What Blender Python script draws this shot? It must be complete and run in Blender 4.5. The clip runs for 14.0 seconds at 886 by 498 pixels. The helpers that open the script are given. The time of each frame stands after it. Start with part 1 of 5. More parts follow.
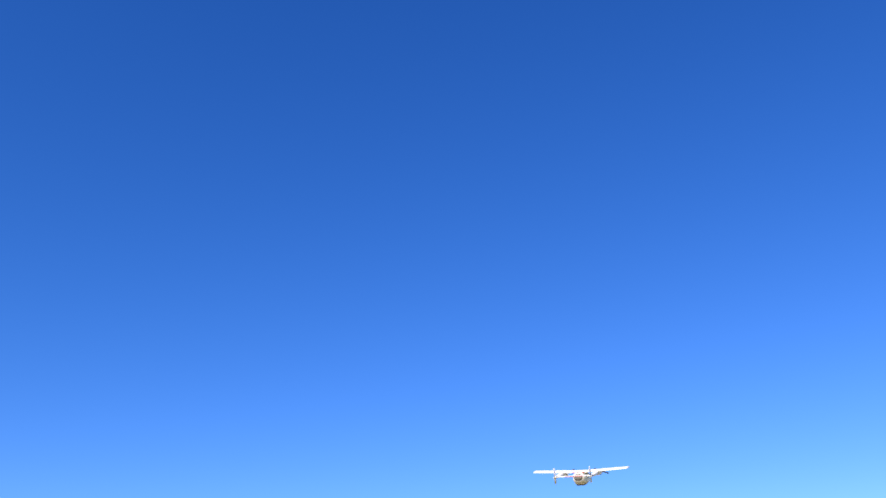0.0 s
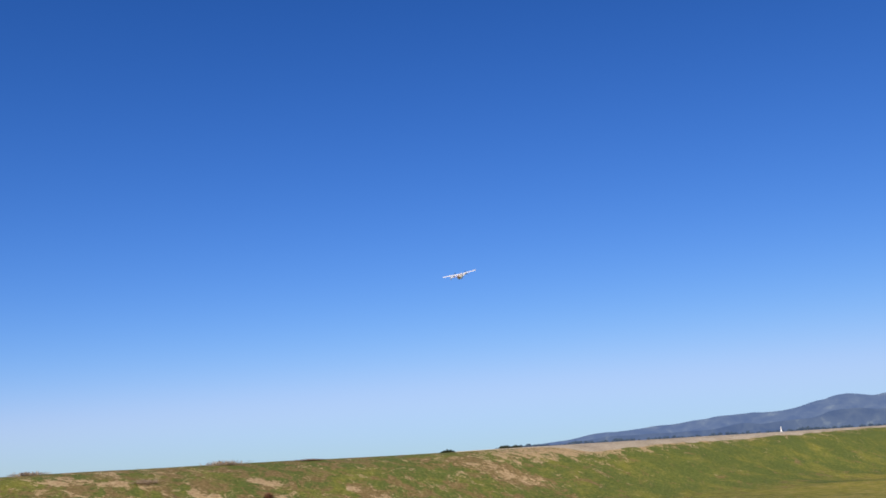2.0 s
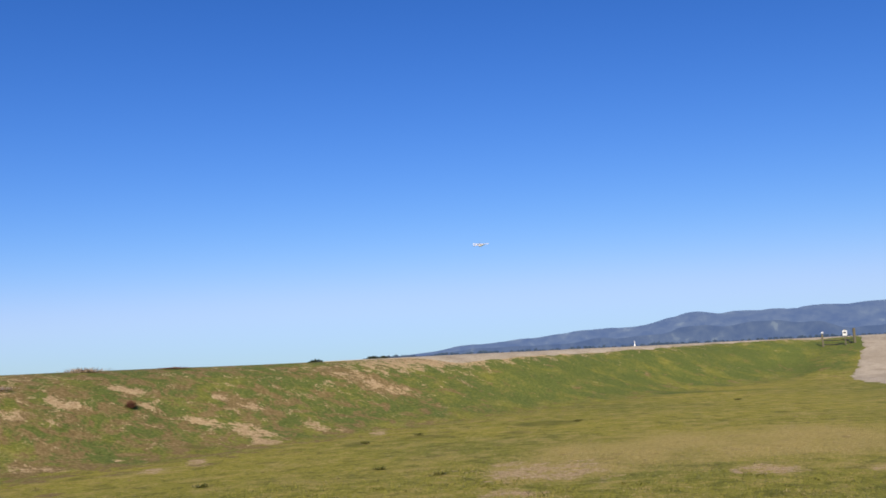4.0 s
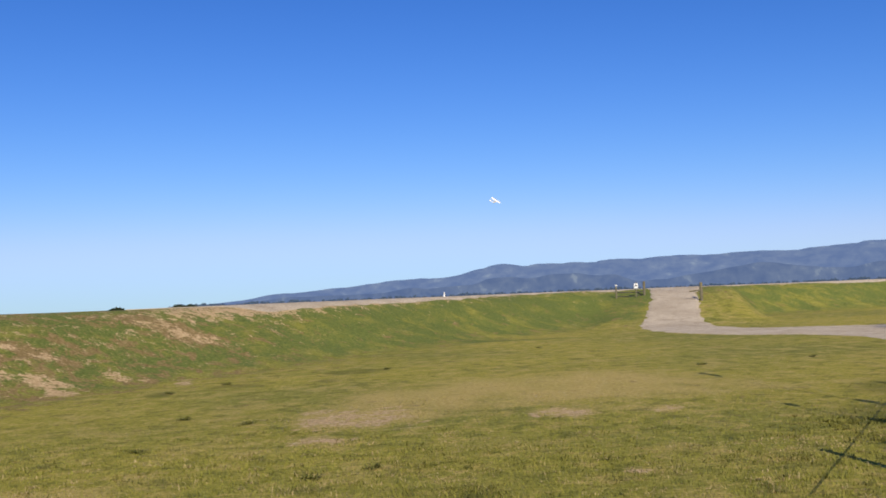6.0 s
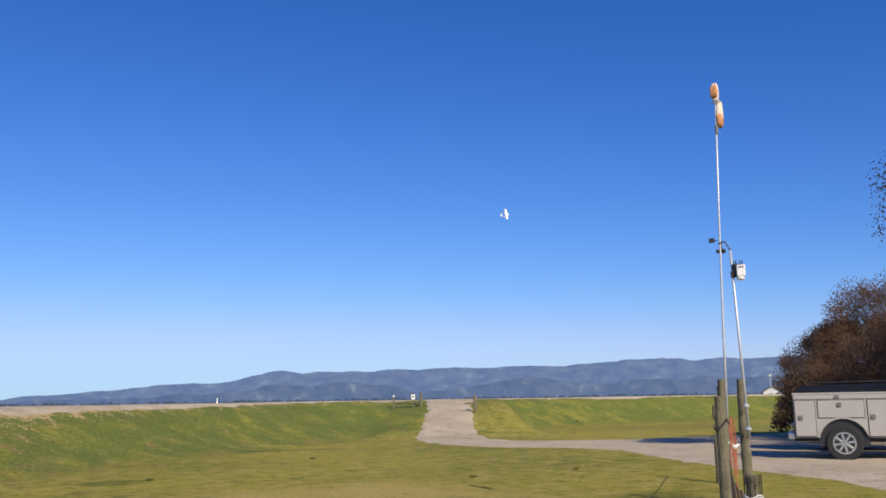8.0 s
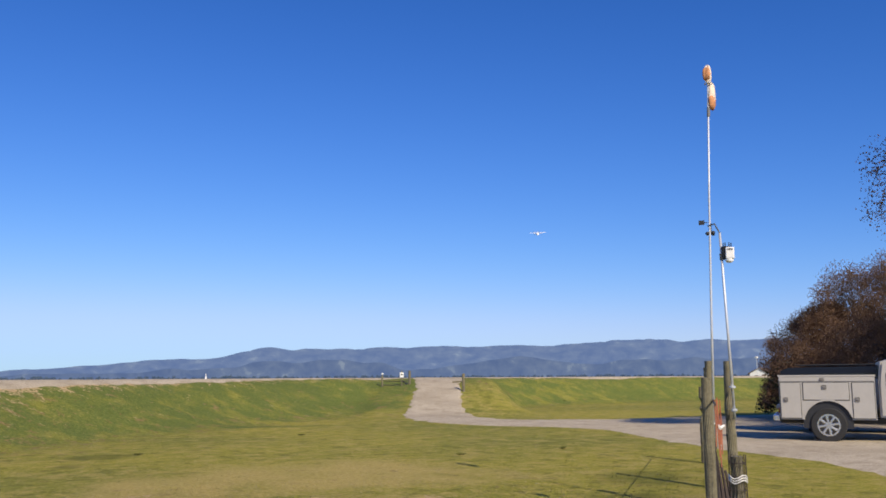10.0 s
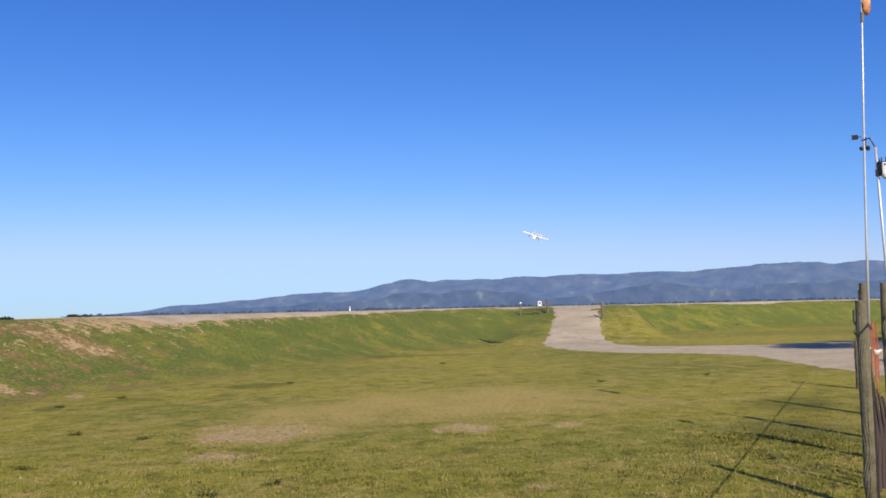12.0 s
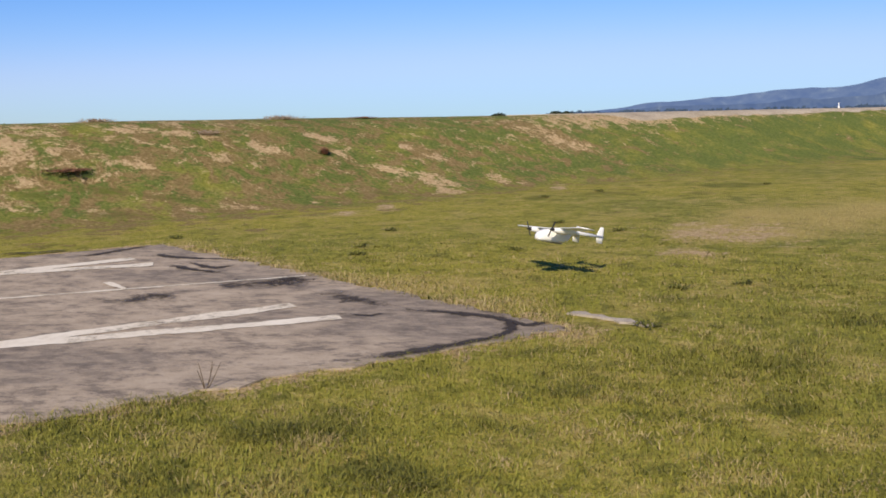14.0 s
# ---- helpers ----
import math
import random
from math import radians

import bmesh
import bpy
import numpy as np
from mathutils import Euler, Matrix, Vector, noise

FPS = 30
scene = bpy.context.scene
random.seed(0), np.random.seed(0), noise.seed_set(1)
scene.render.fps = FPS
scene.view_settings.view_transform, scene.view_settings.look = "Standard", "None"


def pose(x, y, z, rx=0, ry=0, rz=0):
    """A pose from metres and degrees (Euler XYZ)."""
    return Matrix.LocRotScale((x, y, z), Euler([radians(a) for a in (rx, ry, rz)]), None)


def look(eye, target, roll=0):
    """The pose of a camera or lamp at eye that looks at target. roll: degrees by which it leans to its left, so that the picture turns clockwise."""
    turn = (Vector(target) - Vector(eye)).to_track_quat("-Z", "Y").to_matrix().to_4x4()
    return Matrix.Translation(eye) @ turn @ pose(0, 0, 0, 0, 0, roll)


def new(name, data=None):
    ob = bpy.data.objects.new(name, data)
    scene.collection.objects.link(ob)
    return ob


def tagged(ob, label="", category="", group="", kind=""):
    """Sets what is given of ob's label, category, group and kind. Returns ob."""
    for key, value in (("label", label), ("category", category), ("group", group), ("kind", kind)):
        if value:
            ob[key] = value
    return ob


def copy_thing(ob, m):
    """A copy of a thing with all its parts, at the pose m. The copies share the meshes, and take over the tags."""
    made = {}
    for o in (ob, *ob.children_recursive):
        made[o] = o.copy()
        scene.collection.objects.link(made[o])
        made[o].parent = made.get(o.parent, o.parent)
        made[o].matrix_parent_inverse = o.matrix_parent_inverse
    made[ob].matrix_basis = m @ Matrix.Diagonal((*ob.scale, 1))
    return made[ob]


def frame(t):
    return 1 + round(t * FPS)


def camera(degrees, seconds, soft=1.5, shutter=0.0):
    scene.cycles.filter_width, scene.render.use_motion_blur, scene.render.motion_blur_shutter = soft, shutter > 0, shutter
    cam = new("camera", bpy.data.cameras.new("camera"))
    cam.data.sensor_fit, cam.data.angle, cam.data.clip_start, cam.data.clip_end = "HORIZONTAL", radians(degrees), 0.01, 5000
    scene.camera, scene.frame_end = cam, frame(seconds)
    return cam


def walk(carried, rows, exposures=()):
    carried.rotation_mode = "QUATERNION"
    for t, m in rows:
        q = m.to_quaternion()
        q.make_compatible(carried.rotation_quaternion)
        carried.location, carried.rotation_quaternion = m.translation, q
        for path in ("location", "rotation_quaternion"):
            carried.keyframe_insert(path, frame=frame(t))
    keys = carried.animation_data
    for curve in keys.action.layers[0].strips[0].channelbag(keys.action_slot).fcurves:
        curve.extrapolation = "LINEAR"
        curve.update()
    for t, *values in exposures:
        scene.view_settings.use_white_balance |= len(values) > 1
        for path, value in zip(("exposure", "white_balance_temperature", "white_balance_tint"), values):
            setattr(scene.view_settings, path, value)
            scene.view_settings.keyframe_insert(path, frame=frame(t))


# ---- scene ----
# The camera stands in the grass beside a small model-aircraft runway, at eye height, and pans after the model.
EYE = 1.65
cam = camera(52.4, 14.0, soft=1.7)


def aim(az, el, roll):
    """A camera pose at the eye: azimuth clockwise from +y, elevation and roll in degrees."""
    return pose(0, 0, EYE, 90 + el, 0, -az) @ pose(0, 0, 0, 0, 0, roll)


VIEW = (
    (0.0, -31.60, 26.00, -1.50),
    (0.1, -31.20, 25.20, -1.50),
    (0.2, -29.60, 22.30, -1.50),
    (0.3, -27.70, 19.40, -1.60),
    (0.4, -25.30, 16.60, -1.65),
    (0.5, -22.57, 14.31, -1.69),
    (0.6, -20.95, 12.88, -1.85),
    (1.0, -16.79, 11.78, -2.79),
    (1.5, -16.86, 11.42, -3.28),
    (2.0, -11.95, 12.70, -3.46),
    (2.5, -10.13, 11.12, -3.52),
    (2.7, -8.80, 10.59, -3.18),
    (4.8, -0.42, 4.04, -2.50),
    (5.0, 1.12, 3.50, -2.25),
    (5.5, 3.89, 3.17, -2.51),
    (6.0, 7.59, 3.03, -2.30),
    (6.5, 11.82, 3.11, -1.65),
    (7.0, 15.49, 5.00, -1.15),
    (7.5, 18.58, 7.31, -0.35),
    (8.0, 21.60, 9.49, -0.94),
    (8.2, 22.72, 10.02, -0.65),
    (10.3, 21.93, 7.66, -0.25),
    (10.5, 21.48, 7.28, -0.32),
    (11.0, 19.13, 5.83, -0.45),
    (11.5, 16.83, 5.27, -0.60),
    (12.0, 13.53, 3.80, -1.33),
    (12.5, 10.95, 2.70, -1.25),
    (12.7, 8.89, 1.33, -1.29),
    (13.0, 6.28, -0.12, -1.40),
    (13.3, 2.21, -1.26, -1.85),
    (13.4, -0.35, -2.13, -1.67),
    (13.5, -3.62, -3.10, -1.26),
    (13.8, -12.48, -6.53, -1.83),
    (14.0, -16.10, -8.38, -1.20),
)
walk(cam, [(t, aim(a, e, r)) for t, a, e, r in VIEW], exposures=[(0.0, 0.66), (0.4, 0.5), (0.6, 0.28), (1.0, 0.08), (1.5, -0.12), (2.0, -0.04), (2.5, -0.02), (5.0, 0.1), (8.2, 0.08), (10.3, 0.1), (12.5, 0.14), (13.4, 0.12), (14.0, 0.1)])

# ---- light ----
SHADOW_AZ, SUN_EL = -3.0, 37.0
world = bpy.data.worlds.new("sky")
scene.world = world
world.use_nodes = True
wn = world.node_tree
sky = wn.nodes.new("ShaderNodeTexSky")
sky.sky_type, sky.sun_disc = "NISHITA", False
sky.sun_elevation, sky.sun_rotation = radians(SUN_EL), radians(SHADOW_AZ + 180)
sky.altitude, sky.air_density, sky.dust_density, sky.ozone_density = 0, 1.0, 0.08, 2.0
# the deep winter blue overhead, paling to the horizon: each colour with its own fall-off
apart, clear = wn.nodes.new("ShaderNodeSeparateColor"), wn.nodes.new("ShaderNodeCombineColor")
wn.links.new(sky.outputs["Color"], apart.inputs[0])
for k, (steep, gain, most) in enumerate(((1.66, 0.388, 9.9), (1.22, 1.0, 14.6), (1.06, 2.36, 22.0))):
    fall, lift, level = (wn.nodes.new("ShaderNodeMath") for _ in range(3))
    fall.operation, lift.operation, level.operation = "POWER", "MULTIPLY", "SMOOTH_MIN"
    level.inputs[1].default_value, level.inputs[2].default_value = most, 0.55 * most
    fall.inputs[1].default_value, lift.inputs[1].default_value = steep, gain
    wn.links.new(apart.outputs[k], fall.inputs[0])
    wn.links.new(fall.outputs[0], lift.inputs[0])
    wn.links.new(lift.outputs[0], level.inputs[0])
    wn.links.new(level.outputs[0], clear.inputs[k])
wn.links.new(clear.outputs[0], wn.nodes["Background"].inputs["Color"])
wn.nodes["Background"].inputs["Strength"].default_value = 0.0465
lamp = new("sun", bpy.data.lights.new("sun", "SUN"))
lamp.data.energy, lamp.data.angle, lamp.data.color = 5.0, radians(0.53), (1.0, 0.87, 0.68)
toward = Vector((-math.sin(radians(SHADOW_AZ)) * math.cos(radians(SUN_EL)), -math.cos(radians(SHADOW_AZ)) * math.cos(radians(SUN_EL)), math.sin(radians(SUN_EL))))
lamp.matrix_world = look(toward * 50, (0, 0, 0))

# ---- materials ----


def material(name, rough=0.8, metal=0.0):
    m = bpy.data.materials.new(name)
    m.use_nodes = True
    b = m.node_tree.nodes["Principled BSDF"]
    b.inputs["Roughness"].default_value, b.inputs["Metallic"].default_value = rough, metal
    return m, m.node_tree, b


def link(nt, a, b):
    nt.links.new(a, b)


def noise_node(nt, scale, detail=4.0, rough=0.6, vec=None, dist=0.0):
    n = nt.nodes.new("ShaderNodeTexNoise")
    n.inputs["Scale"].default_value, n.inputs["Detail"].default_value = scale, detail
    n.inputs["Roughness"].default_value, n.inputs["Distortion"].default_value = rough, dist
    if vec is not None:
        link(nt, vec, n.inputs["Vector"])
    return n.outputs["Fac"]


def ramp_node(nt, fac, stops):
    r = nt.nodes.new("ShaderNodeValToRGB")
    while len(r.color_ramp.elements) < len(stops):
        r.color_ramp.elements.new(0.5)
    for e, (at, col) in zip(r.color_ramp.elements, stops):
        e.position = at
        e.color = (*col, 1) if len(col) == 3 else col
    link(nt, fac, r.inputs["Fac"])
    return r.outputs["Color"]


def mix_node(nt, fac, a, b, blend="MIX"):
    m = nt.nodes.new("ShaderNodeMix")
    m.data_type, m.blend_type = "RGBA", blend
    for sock, v in ((m.inputs[0], fac), (m.inputs[6], a), (m.inputs[7], b)):
        if isinstance(v, (int, float)):
            sock.default_value = v
        elif isinstance(v, tuple):
            sock.default_value = (*v, 1)
        else:
            link(nt, v, sock)
    return m.outputs[2]


def bump_node(nt, height, strength, distance, bsdf):
    b = nt.nodes.new("ShaderNodeBump")
    b.inputs["Strength"].default_value, b.inputs["Distance"].default_value = strength, distance
    link(nt, height, b.inputs["Height"])
    link(nt, b.outputs["Normal"], bsdf.inputs["Normal"])


def place_node(nt):
    return nt.nodes.new("ShaderNodeTexCoord").outputs["Object"]


def attr_node(nt, name):
    a = nt.nodes.new("ShaderNodeAttribute")
    a.attribute_name = name
    return a.outputs["Fac"]


def plain(name, colour, rough=0.6, metal=0.0, vary=0.12, scale=14.0, bump=0.0):
    """A surface with mottling at two scales and a little relief."""
    m, nt, b = material(name, rough, metal)
    co = place_node(nt)
    n = mix_node(nt, 0.5, noise_node(nt, scale, vec=co), noise_node(nt, scale * 9, vec=co))
    lo = tuple(max(0.0, c * (1 - 2 * vary)) for c in colour)
    hi = tuple(min(1.0, c * (1 + 1.6 * vary)) for c in colour)
    link(nt, ramp_node(nt, n, [(0.3, lo), (0.7, hi)]), b.inputs["Base Color"])
    if bump:
        bump_node(nt, noise_node(nt, scale * 5, vec=co), bump, 0.01, b)
    return m


def island(name, low, high, rough=0.75, translucent=0.0, shade=None):
    """Leaves and blades: each piece takes its own tone between two."""
    m, nt, b = material(name, rough)
    g = nt.nodes.new("ShaderNodeNewGeometry")
    c = ramp_node(nt, g.outputs["Random Per Island"], [(0.0, low), (1.0, high)])
    if shade:
        n = noise_node(nt, 2.4, 6, 0.7, place_node(nt), 0.3)
        c = mix_node(nt, ramp_node(nt, n, [(0.36, (0.9, 0.9, 0.9)), (0.47, (0, 0, 0))]), c, shade[0])
        c = mix_node(nt, ramp_node(nt, n, [(0.53, (0, 0, 0)), (0.65, (0.6, 0.6, 0.6))]), c, shade[1])
    link(nt, c, b.inputs["Base Color"])
    b.inputs["Specular IOR Level"].default_value = 0.25
    if translucent:
        t = nt.nodes.new("ShaderNodeBsdfTranslucent")
        t.inputs["Color"].default_value = (*high, 1)
        mx = nt.nodes.new("ShaderNodeMixShader")
        mx.inputs[0].default_value = translucent
        link(nt, b.outputs[0], mx.inputs[1])
        link(nt, t.outputs[0], mx.inputs[2])
        link(nt, mx.outputs[0], nt.nodes["Material Output"].inputs["Surface"])
    return m


def ground_material():
    m, nt, b = material("meadow", 0.95)
    co = place_node(nt)
    big = noise_node(nt, 0.11, 3, 0.55, co)
    mid = noise_node(nt, 0.9, 5, 0.65, co, 0.4)
    fine = noise_node(nt, 14.0, 6, 0.75, co)
    tuft = noise_node(nt, 2.4, 6, 0.7, co, 0.3)
    clod = noise_node(nt, 2.3, 9, 0.76, co, 0.5)
    grain = noise_node(nt, 70.0, 3, 0.7, co)
    green = ramp_node(nt, fine, [(0.30, (0.14, 0.132, 0.023)), (0.5, (0.30, 0.272, 0.042)), (0.68, (0.43, 0.365, 0.095))])
    lush = ramp_node(nt, fine, [(0.3, (0.056, 0.072, 0.016)), (0.52, (0.125, 0.158, 0.036)), (0.7, (0.22, 0.225, 0.06))])
    straw = ramp_node(nt, fine, [(0.28, (0.235, 0.175, 0.05)), (0.5, (0.42, 0.325, 0.10)), (0.72, (0.56, 0.44, 0.18))])
    soil = ramp_node(nt, fine, [(0.30, (0.24, 0.155, 0.075)), (0.5, (0.47, 0.335, 0.175)), (0.68, (0.61, 0.475, 0.28))])
    dark = ramp_node(nt, fine, [(0.3, (0.045, 0.055, 0.012)), (0.7, (0.13, 0.135, 0.03))])

    def mask(name, noise, spread, low, high):
        add = nt.nodes.new("ShaderNodeMath")
        add.operation = "MULTIPLY_ADD"
        link(nt, noise, add.inputs[0])
        add.inputs[1].default_value = spread
        link(nt, attr_node(nt, name), add.inputs[2])
        r = nt.nodes.new("ShaderNodeMapRange")
        r.inputs["From Min"].default_value, r.inputs["From Max"].default_value = low, high
        link(nt, add.outputs[0], r.inputs["Value"])
        return r.outputs["Result"]

    c = mix_node(nt, ramp_node(nt, big, [(0.42, (0, 0, 0)), (0.64, (0.6, 0.6, 0.6))]), green, lush)
    c = mix_node(nt, ramp_node(nt, mid, [(0.50, (0, 0, 0)), (0.70, (0.75, 0.75, 0.75))]), c, straw)
    c = mix_node(nt, ramp_node(nt, tuft, [(0.37, (0.55, 0.55, 0.55)), (0.48, (0, 0, 0))]), c, dark)
    c = mix_node(nt, ramp_node(nt, tuft, [(0.53, (0, 0, 0)), (0.63, (0.7, 0.7, 0.7))]), c, straw)
    patch = noise_node(nt, 1.9, 9, 0.72, co, 0.6)
    litter = ramp_node(nt, fine, [(0.3, (0.105, 0.075, 0.03)), (0.5, (0.225, 0.16, 0.065)), (0.7, (0.36, 0.265, 0.12))])
    c = mix_node(nt, mask("dry", mid, 1.1, 0.75, 1.35), c, straw)
    c = mix_node(nt, mask("lush", mid, 1.6, 1.0, 1.6), c, lush)
    c = mix_node(nt, mask("litter", patch, 2.4, 1.44, 1.64), c, litter)
    c = mix_node(nt, mask("bare", mix_node(nt, 0.22, clod, fine), 3.8, 2.28, 2.5), c, soil)
    c = mix_node(nt, mask("weeds", fine, 1.2, 0.95, 1.35), c, dark)
    link(nt, c, b.inputs["Base Color"])
    b.inputs["Specular IOR Level"].default_value = 0.1
    bump_node(nt, mix_node(nt, 0.4, fine, grain), 0.9, 0.05, b)
    return m


def gravel_material():
    m, nt, b = material("gravel", 0.95)
    co = place_node(nt)
    v = nt.nodes.new("ShaderNodeTexVoronoi")
    v.inputs["Scale"].default_value = 38
    link(nt, co, v.inputs["Vector"])
    broad = noise_node(nt, 0.35, 4, 0.6, co)
    fine = noise_node(nt, 22, 5, 0.7, co)
    c = ramp_node(nt, fine, [(0.25, (0.27, 0.22, 0.155)), (0.5, (0.50, 0.43, 0.325)), (0.75, (0.66, 0.585, 0.47))])
    c = mix_node(nt, ramp_node(nt, broad, [(0.45, (0, 0, 0)), (0.68, (0.55, 0.55, 0.55))]), c, (0.25, 0.21, 0.15))
    c = mix_node(nt, ramp_node(nt, noise_node(nt, 1.7, 8, 0.75, co, 0.5), [(0.38, (0.6, 0.6, 0.6)), (0.5, (0, 0, 0))]), c, (0.20, 0.165, 0.11))
    c = mix_node(nt, 0.35, c, ramp_node(nt, v.outputs["Color"], [(0.2, (0.23, 0.185, 0.125)), (0.8, (0.55, 0.46, 0.325))]))
    link(nt, c, b.inputs["Base Color"])
    b.inputs["Specular IOR Level"].default_value = 0.1
    bump_node(nt, mix_node(nt, 0.5, v.outputs["Distance"], fine), 0.7, 0.02, b)
    return m


def asphalt_material():
    m, nt, b = material("weathered asphalt", 0.9)
    co = place_node(nt)
    st = nt.nodes.new("ShaderNodeMapping")
    st.inputs["Rotation"].default_value = (0, 0, radians(-32))
    st.inputs["Scale"].default_value = (0.55, 1.0, 1.0)
    link(nt, co, st.inputs["Vector"])
    streak = noise_node(nt, 3.4, 12, 0.8, st.outputs["Vector"])
    blot = noise_node(nt, 0.5, 5, 0.62, st.outputs["Vector"])
    fine = noise_node(nt, 90, 4, 0.7, co)
    c = ramp_node(nt, streak, [(0.34, (0.09, 0.072, 0.058)), (0.42, (0.235, 0.185, 0.135)), (0.50, (0.43, 0.34, 0.24)), (0.64, (0.53, 0.43, 0.315))])
    c = mix_node(nt, ramp_node(nt, blot, [(0.49, (0, 0, 0)), (0.56, (0.8, 0.8, 0.8))]), c, mix_node(nt, ramp_node(nt, noise_node(nt, 9, 8, 0.75, st.outputs["Vector"]), [(0.42, (0, 0, 0)), (0.58, (1, 1, 1))]), (0.10, 0.082, 0.07), (0.29, 0.23, 0.17)))
    c = mix_node(nt, 0.3, c, ramp_node(nt, fine, [(0.3, (0.12, 0.10, 0.08)), (0.7, (0.42, 0.36, 0.28))]))
    fleck = noise_node(nt, 5.5, 9, 0.8, st.outputs["Vector"])
    c = mix_node(nt, ramp_node(nt, fleck, [(0.52, (0, 0, 0)), (0.60, (0.65, 0.65, 0.65))]), c, (0.115, 0.095, 0.08))
    c = mix_node(nt, ramp_node(nt, fleck, [(0.36, (0.5, 0.5, 0.5)), (0.44, (0, 0, 0))]), c, (0.50, 0.41, 0.30))
    link(nt, c, b.inputs["Base Color"])
    b.inputs["Specular IOR Level"].default_value = 0.15
    bump_node(nt, fine, 0.35, 0.006, b)
    return m


def far_material(name, base, haze_glow, amount):
    """Land kilometres off: its own colour, plus an even blue glow put in for distance haze."""
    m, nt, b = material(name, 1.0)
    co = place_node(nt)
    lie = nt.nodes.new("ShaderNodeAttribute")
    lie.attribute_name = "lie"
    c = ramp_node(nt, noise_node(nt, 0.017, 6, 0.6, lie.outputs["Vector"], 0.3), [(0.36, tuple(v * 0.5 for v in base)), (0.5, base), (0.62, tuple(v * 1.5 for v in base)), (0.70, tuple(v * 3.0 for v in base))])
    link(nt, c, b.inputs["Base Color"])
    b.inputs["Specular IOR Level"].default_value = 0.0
    b.inputs["Emission Color"].default_value = (*haze_glow, 1)
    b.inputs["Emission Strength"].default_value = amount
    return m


MEADOW, GRAVEL, ASPHALT = ground_material(), gravel_material(), asphalt_material()
# haze is an emitted blue on the hills, weaker on the nearer range
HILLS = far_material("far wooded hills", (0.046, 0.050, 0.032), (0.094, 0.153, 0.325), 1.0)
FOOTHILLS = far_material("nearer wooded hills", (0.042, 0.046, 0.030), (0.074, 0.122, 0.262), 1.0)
# the tree line also emits a faint blue in place of haze
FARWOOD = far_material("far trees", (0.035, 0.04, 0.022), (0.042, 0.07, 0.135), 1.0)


def paint_material():
    """Road paint worn through to the asphalt in places."""
    m, nt, b = material("worn road paint", 0.88)
    co = place_node(nt)
    n = mix_node(nt, 0.45, noise_node(nt, 1.3, 6, 0.7, co), noise_node(nt, 16, 8, 0.8, co))
    link(nt, ramp_node(nt, n, [(0.35, (0.55, 0.47, 0.34)), (0.6, (0.76, 0.69, 0.56))]), b.inputs["Base Color"])
    r = nt.nodes.new("ShaderNodeMapRange")
    r.inputs["From Min"].default_value, r.inputs["From Max"].default_value = 0.38, 0.48
    r.inputs["To Min"].default_value = 0.35
    link(nt, n, r.inputs["Value"])
    link(nt, r.outputs["Result"], b.inputs["Alpha"])
    return m


LINE_PAINT = paint_material()


def tar_material():
    """Crack tar that thins out raggedly to either side."""
    m, nt, b = material("crack tar", 0.92)
    co = place_node(nt)
    n = mix_node(nt, 0.4, noise_node(nt, 5, 9, 0.75, co), noise_node(nt, 23, 5, 0.7, co))
    link(nt, ramp_node(nt, n, [(0.35, (0.022, 0.019, 0.018)), (0.65, (0.075, 0.062, 0.055))]), b.inputs["Base Color"])
    b.inputs["Specular IOR Level"].default_value = 0.15
    add = nt.nodes.new("ShaderNodeMath")
    add.operation = "MULTIPLY_ADD"
    link(nt, n, add.inputs[0])
    add.inputs[1].default_value = 3.4
    link(nt, attr_node(nt, "heart"), add.inputs[2])
    r = nt.nodes.new("ShaderNodeMapRange")
    r.inputs["From Min"].default_value, r.inputs["From Max"].default_value = 1.92, 2.45
    r.inputs["To Max"].default_value = 0.93
    link(nt, add.outputs[0], r.inputs["Value"])
    link(nt, r.outputs["Result"], b.inputs["Alpha"])
    return m


TAR = tar_material()
FOAM = plain("white foam", (0.83, 0.82, 0.78), 0.45, vary=0.03)
RED = plain("red film", (0.42, 0.05, 0.04), 0.5)
BLACK = plain("black plastic", (0.02, 0.02, 0.022), 0.5)
GREY = plain("grey plastic", (0.17, 0.16, 0.15), 0.6)


# ---- mesh helpers ----


def mesh_object(name, bm, mat, parent=None, smooth=False):
    data = bpy.data.meshes.new(name)
    bm.to_mesh(data)
    bm.free()
    data.materials.append(mat)
    if smooth:
        data.polygons.foreach_set("use_smooth", [True] * len(data.polygons))
    ob = new(name, data)
    ob.parent = parent
    return ob


def part(name, bm, mat, parent, label="", smooth=False):
    return tagged(mesh_object(name, bm, mat, parent, smooth), label)


def raw(name, verts, faces, mat, parent=None, smooth=False):
    data = bpy.data.meshes.new(name)
    data.from_pydata(verts, [], faces)
    data.materials.append(mat)
    if smooth:
        data.polygons.foreach_set("use_smooth", [True] * len(data.polygons))
    data.update()
    ob = new(name, data)
    ob.parent = parent
    return ob


def base(name, m, label, category, group="", kind=""):
    ob = new(name)
    ob.matrix_basis = m
    return tagged(ob, label, category, group, kind)


def box(size, at=(0, 0, 0), bevel=0.0, turn=None):
    bm = bmesh.new()
    bmesh.ops.create_cube(bm, size=1.0, matrix=Matrix.Diagonal((*size, 1)))
    if bevel:
        bmesh.ops.bevel(bm, geom=bm.edges[:], offset=bevel, segments=2, affect="EDGES", profile=0.5)
    bm.transform(Matrix.Translation(at) @ (turn or Matrix()))
    return bm


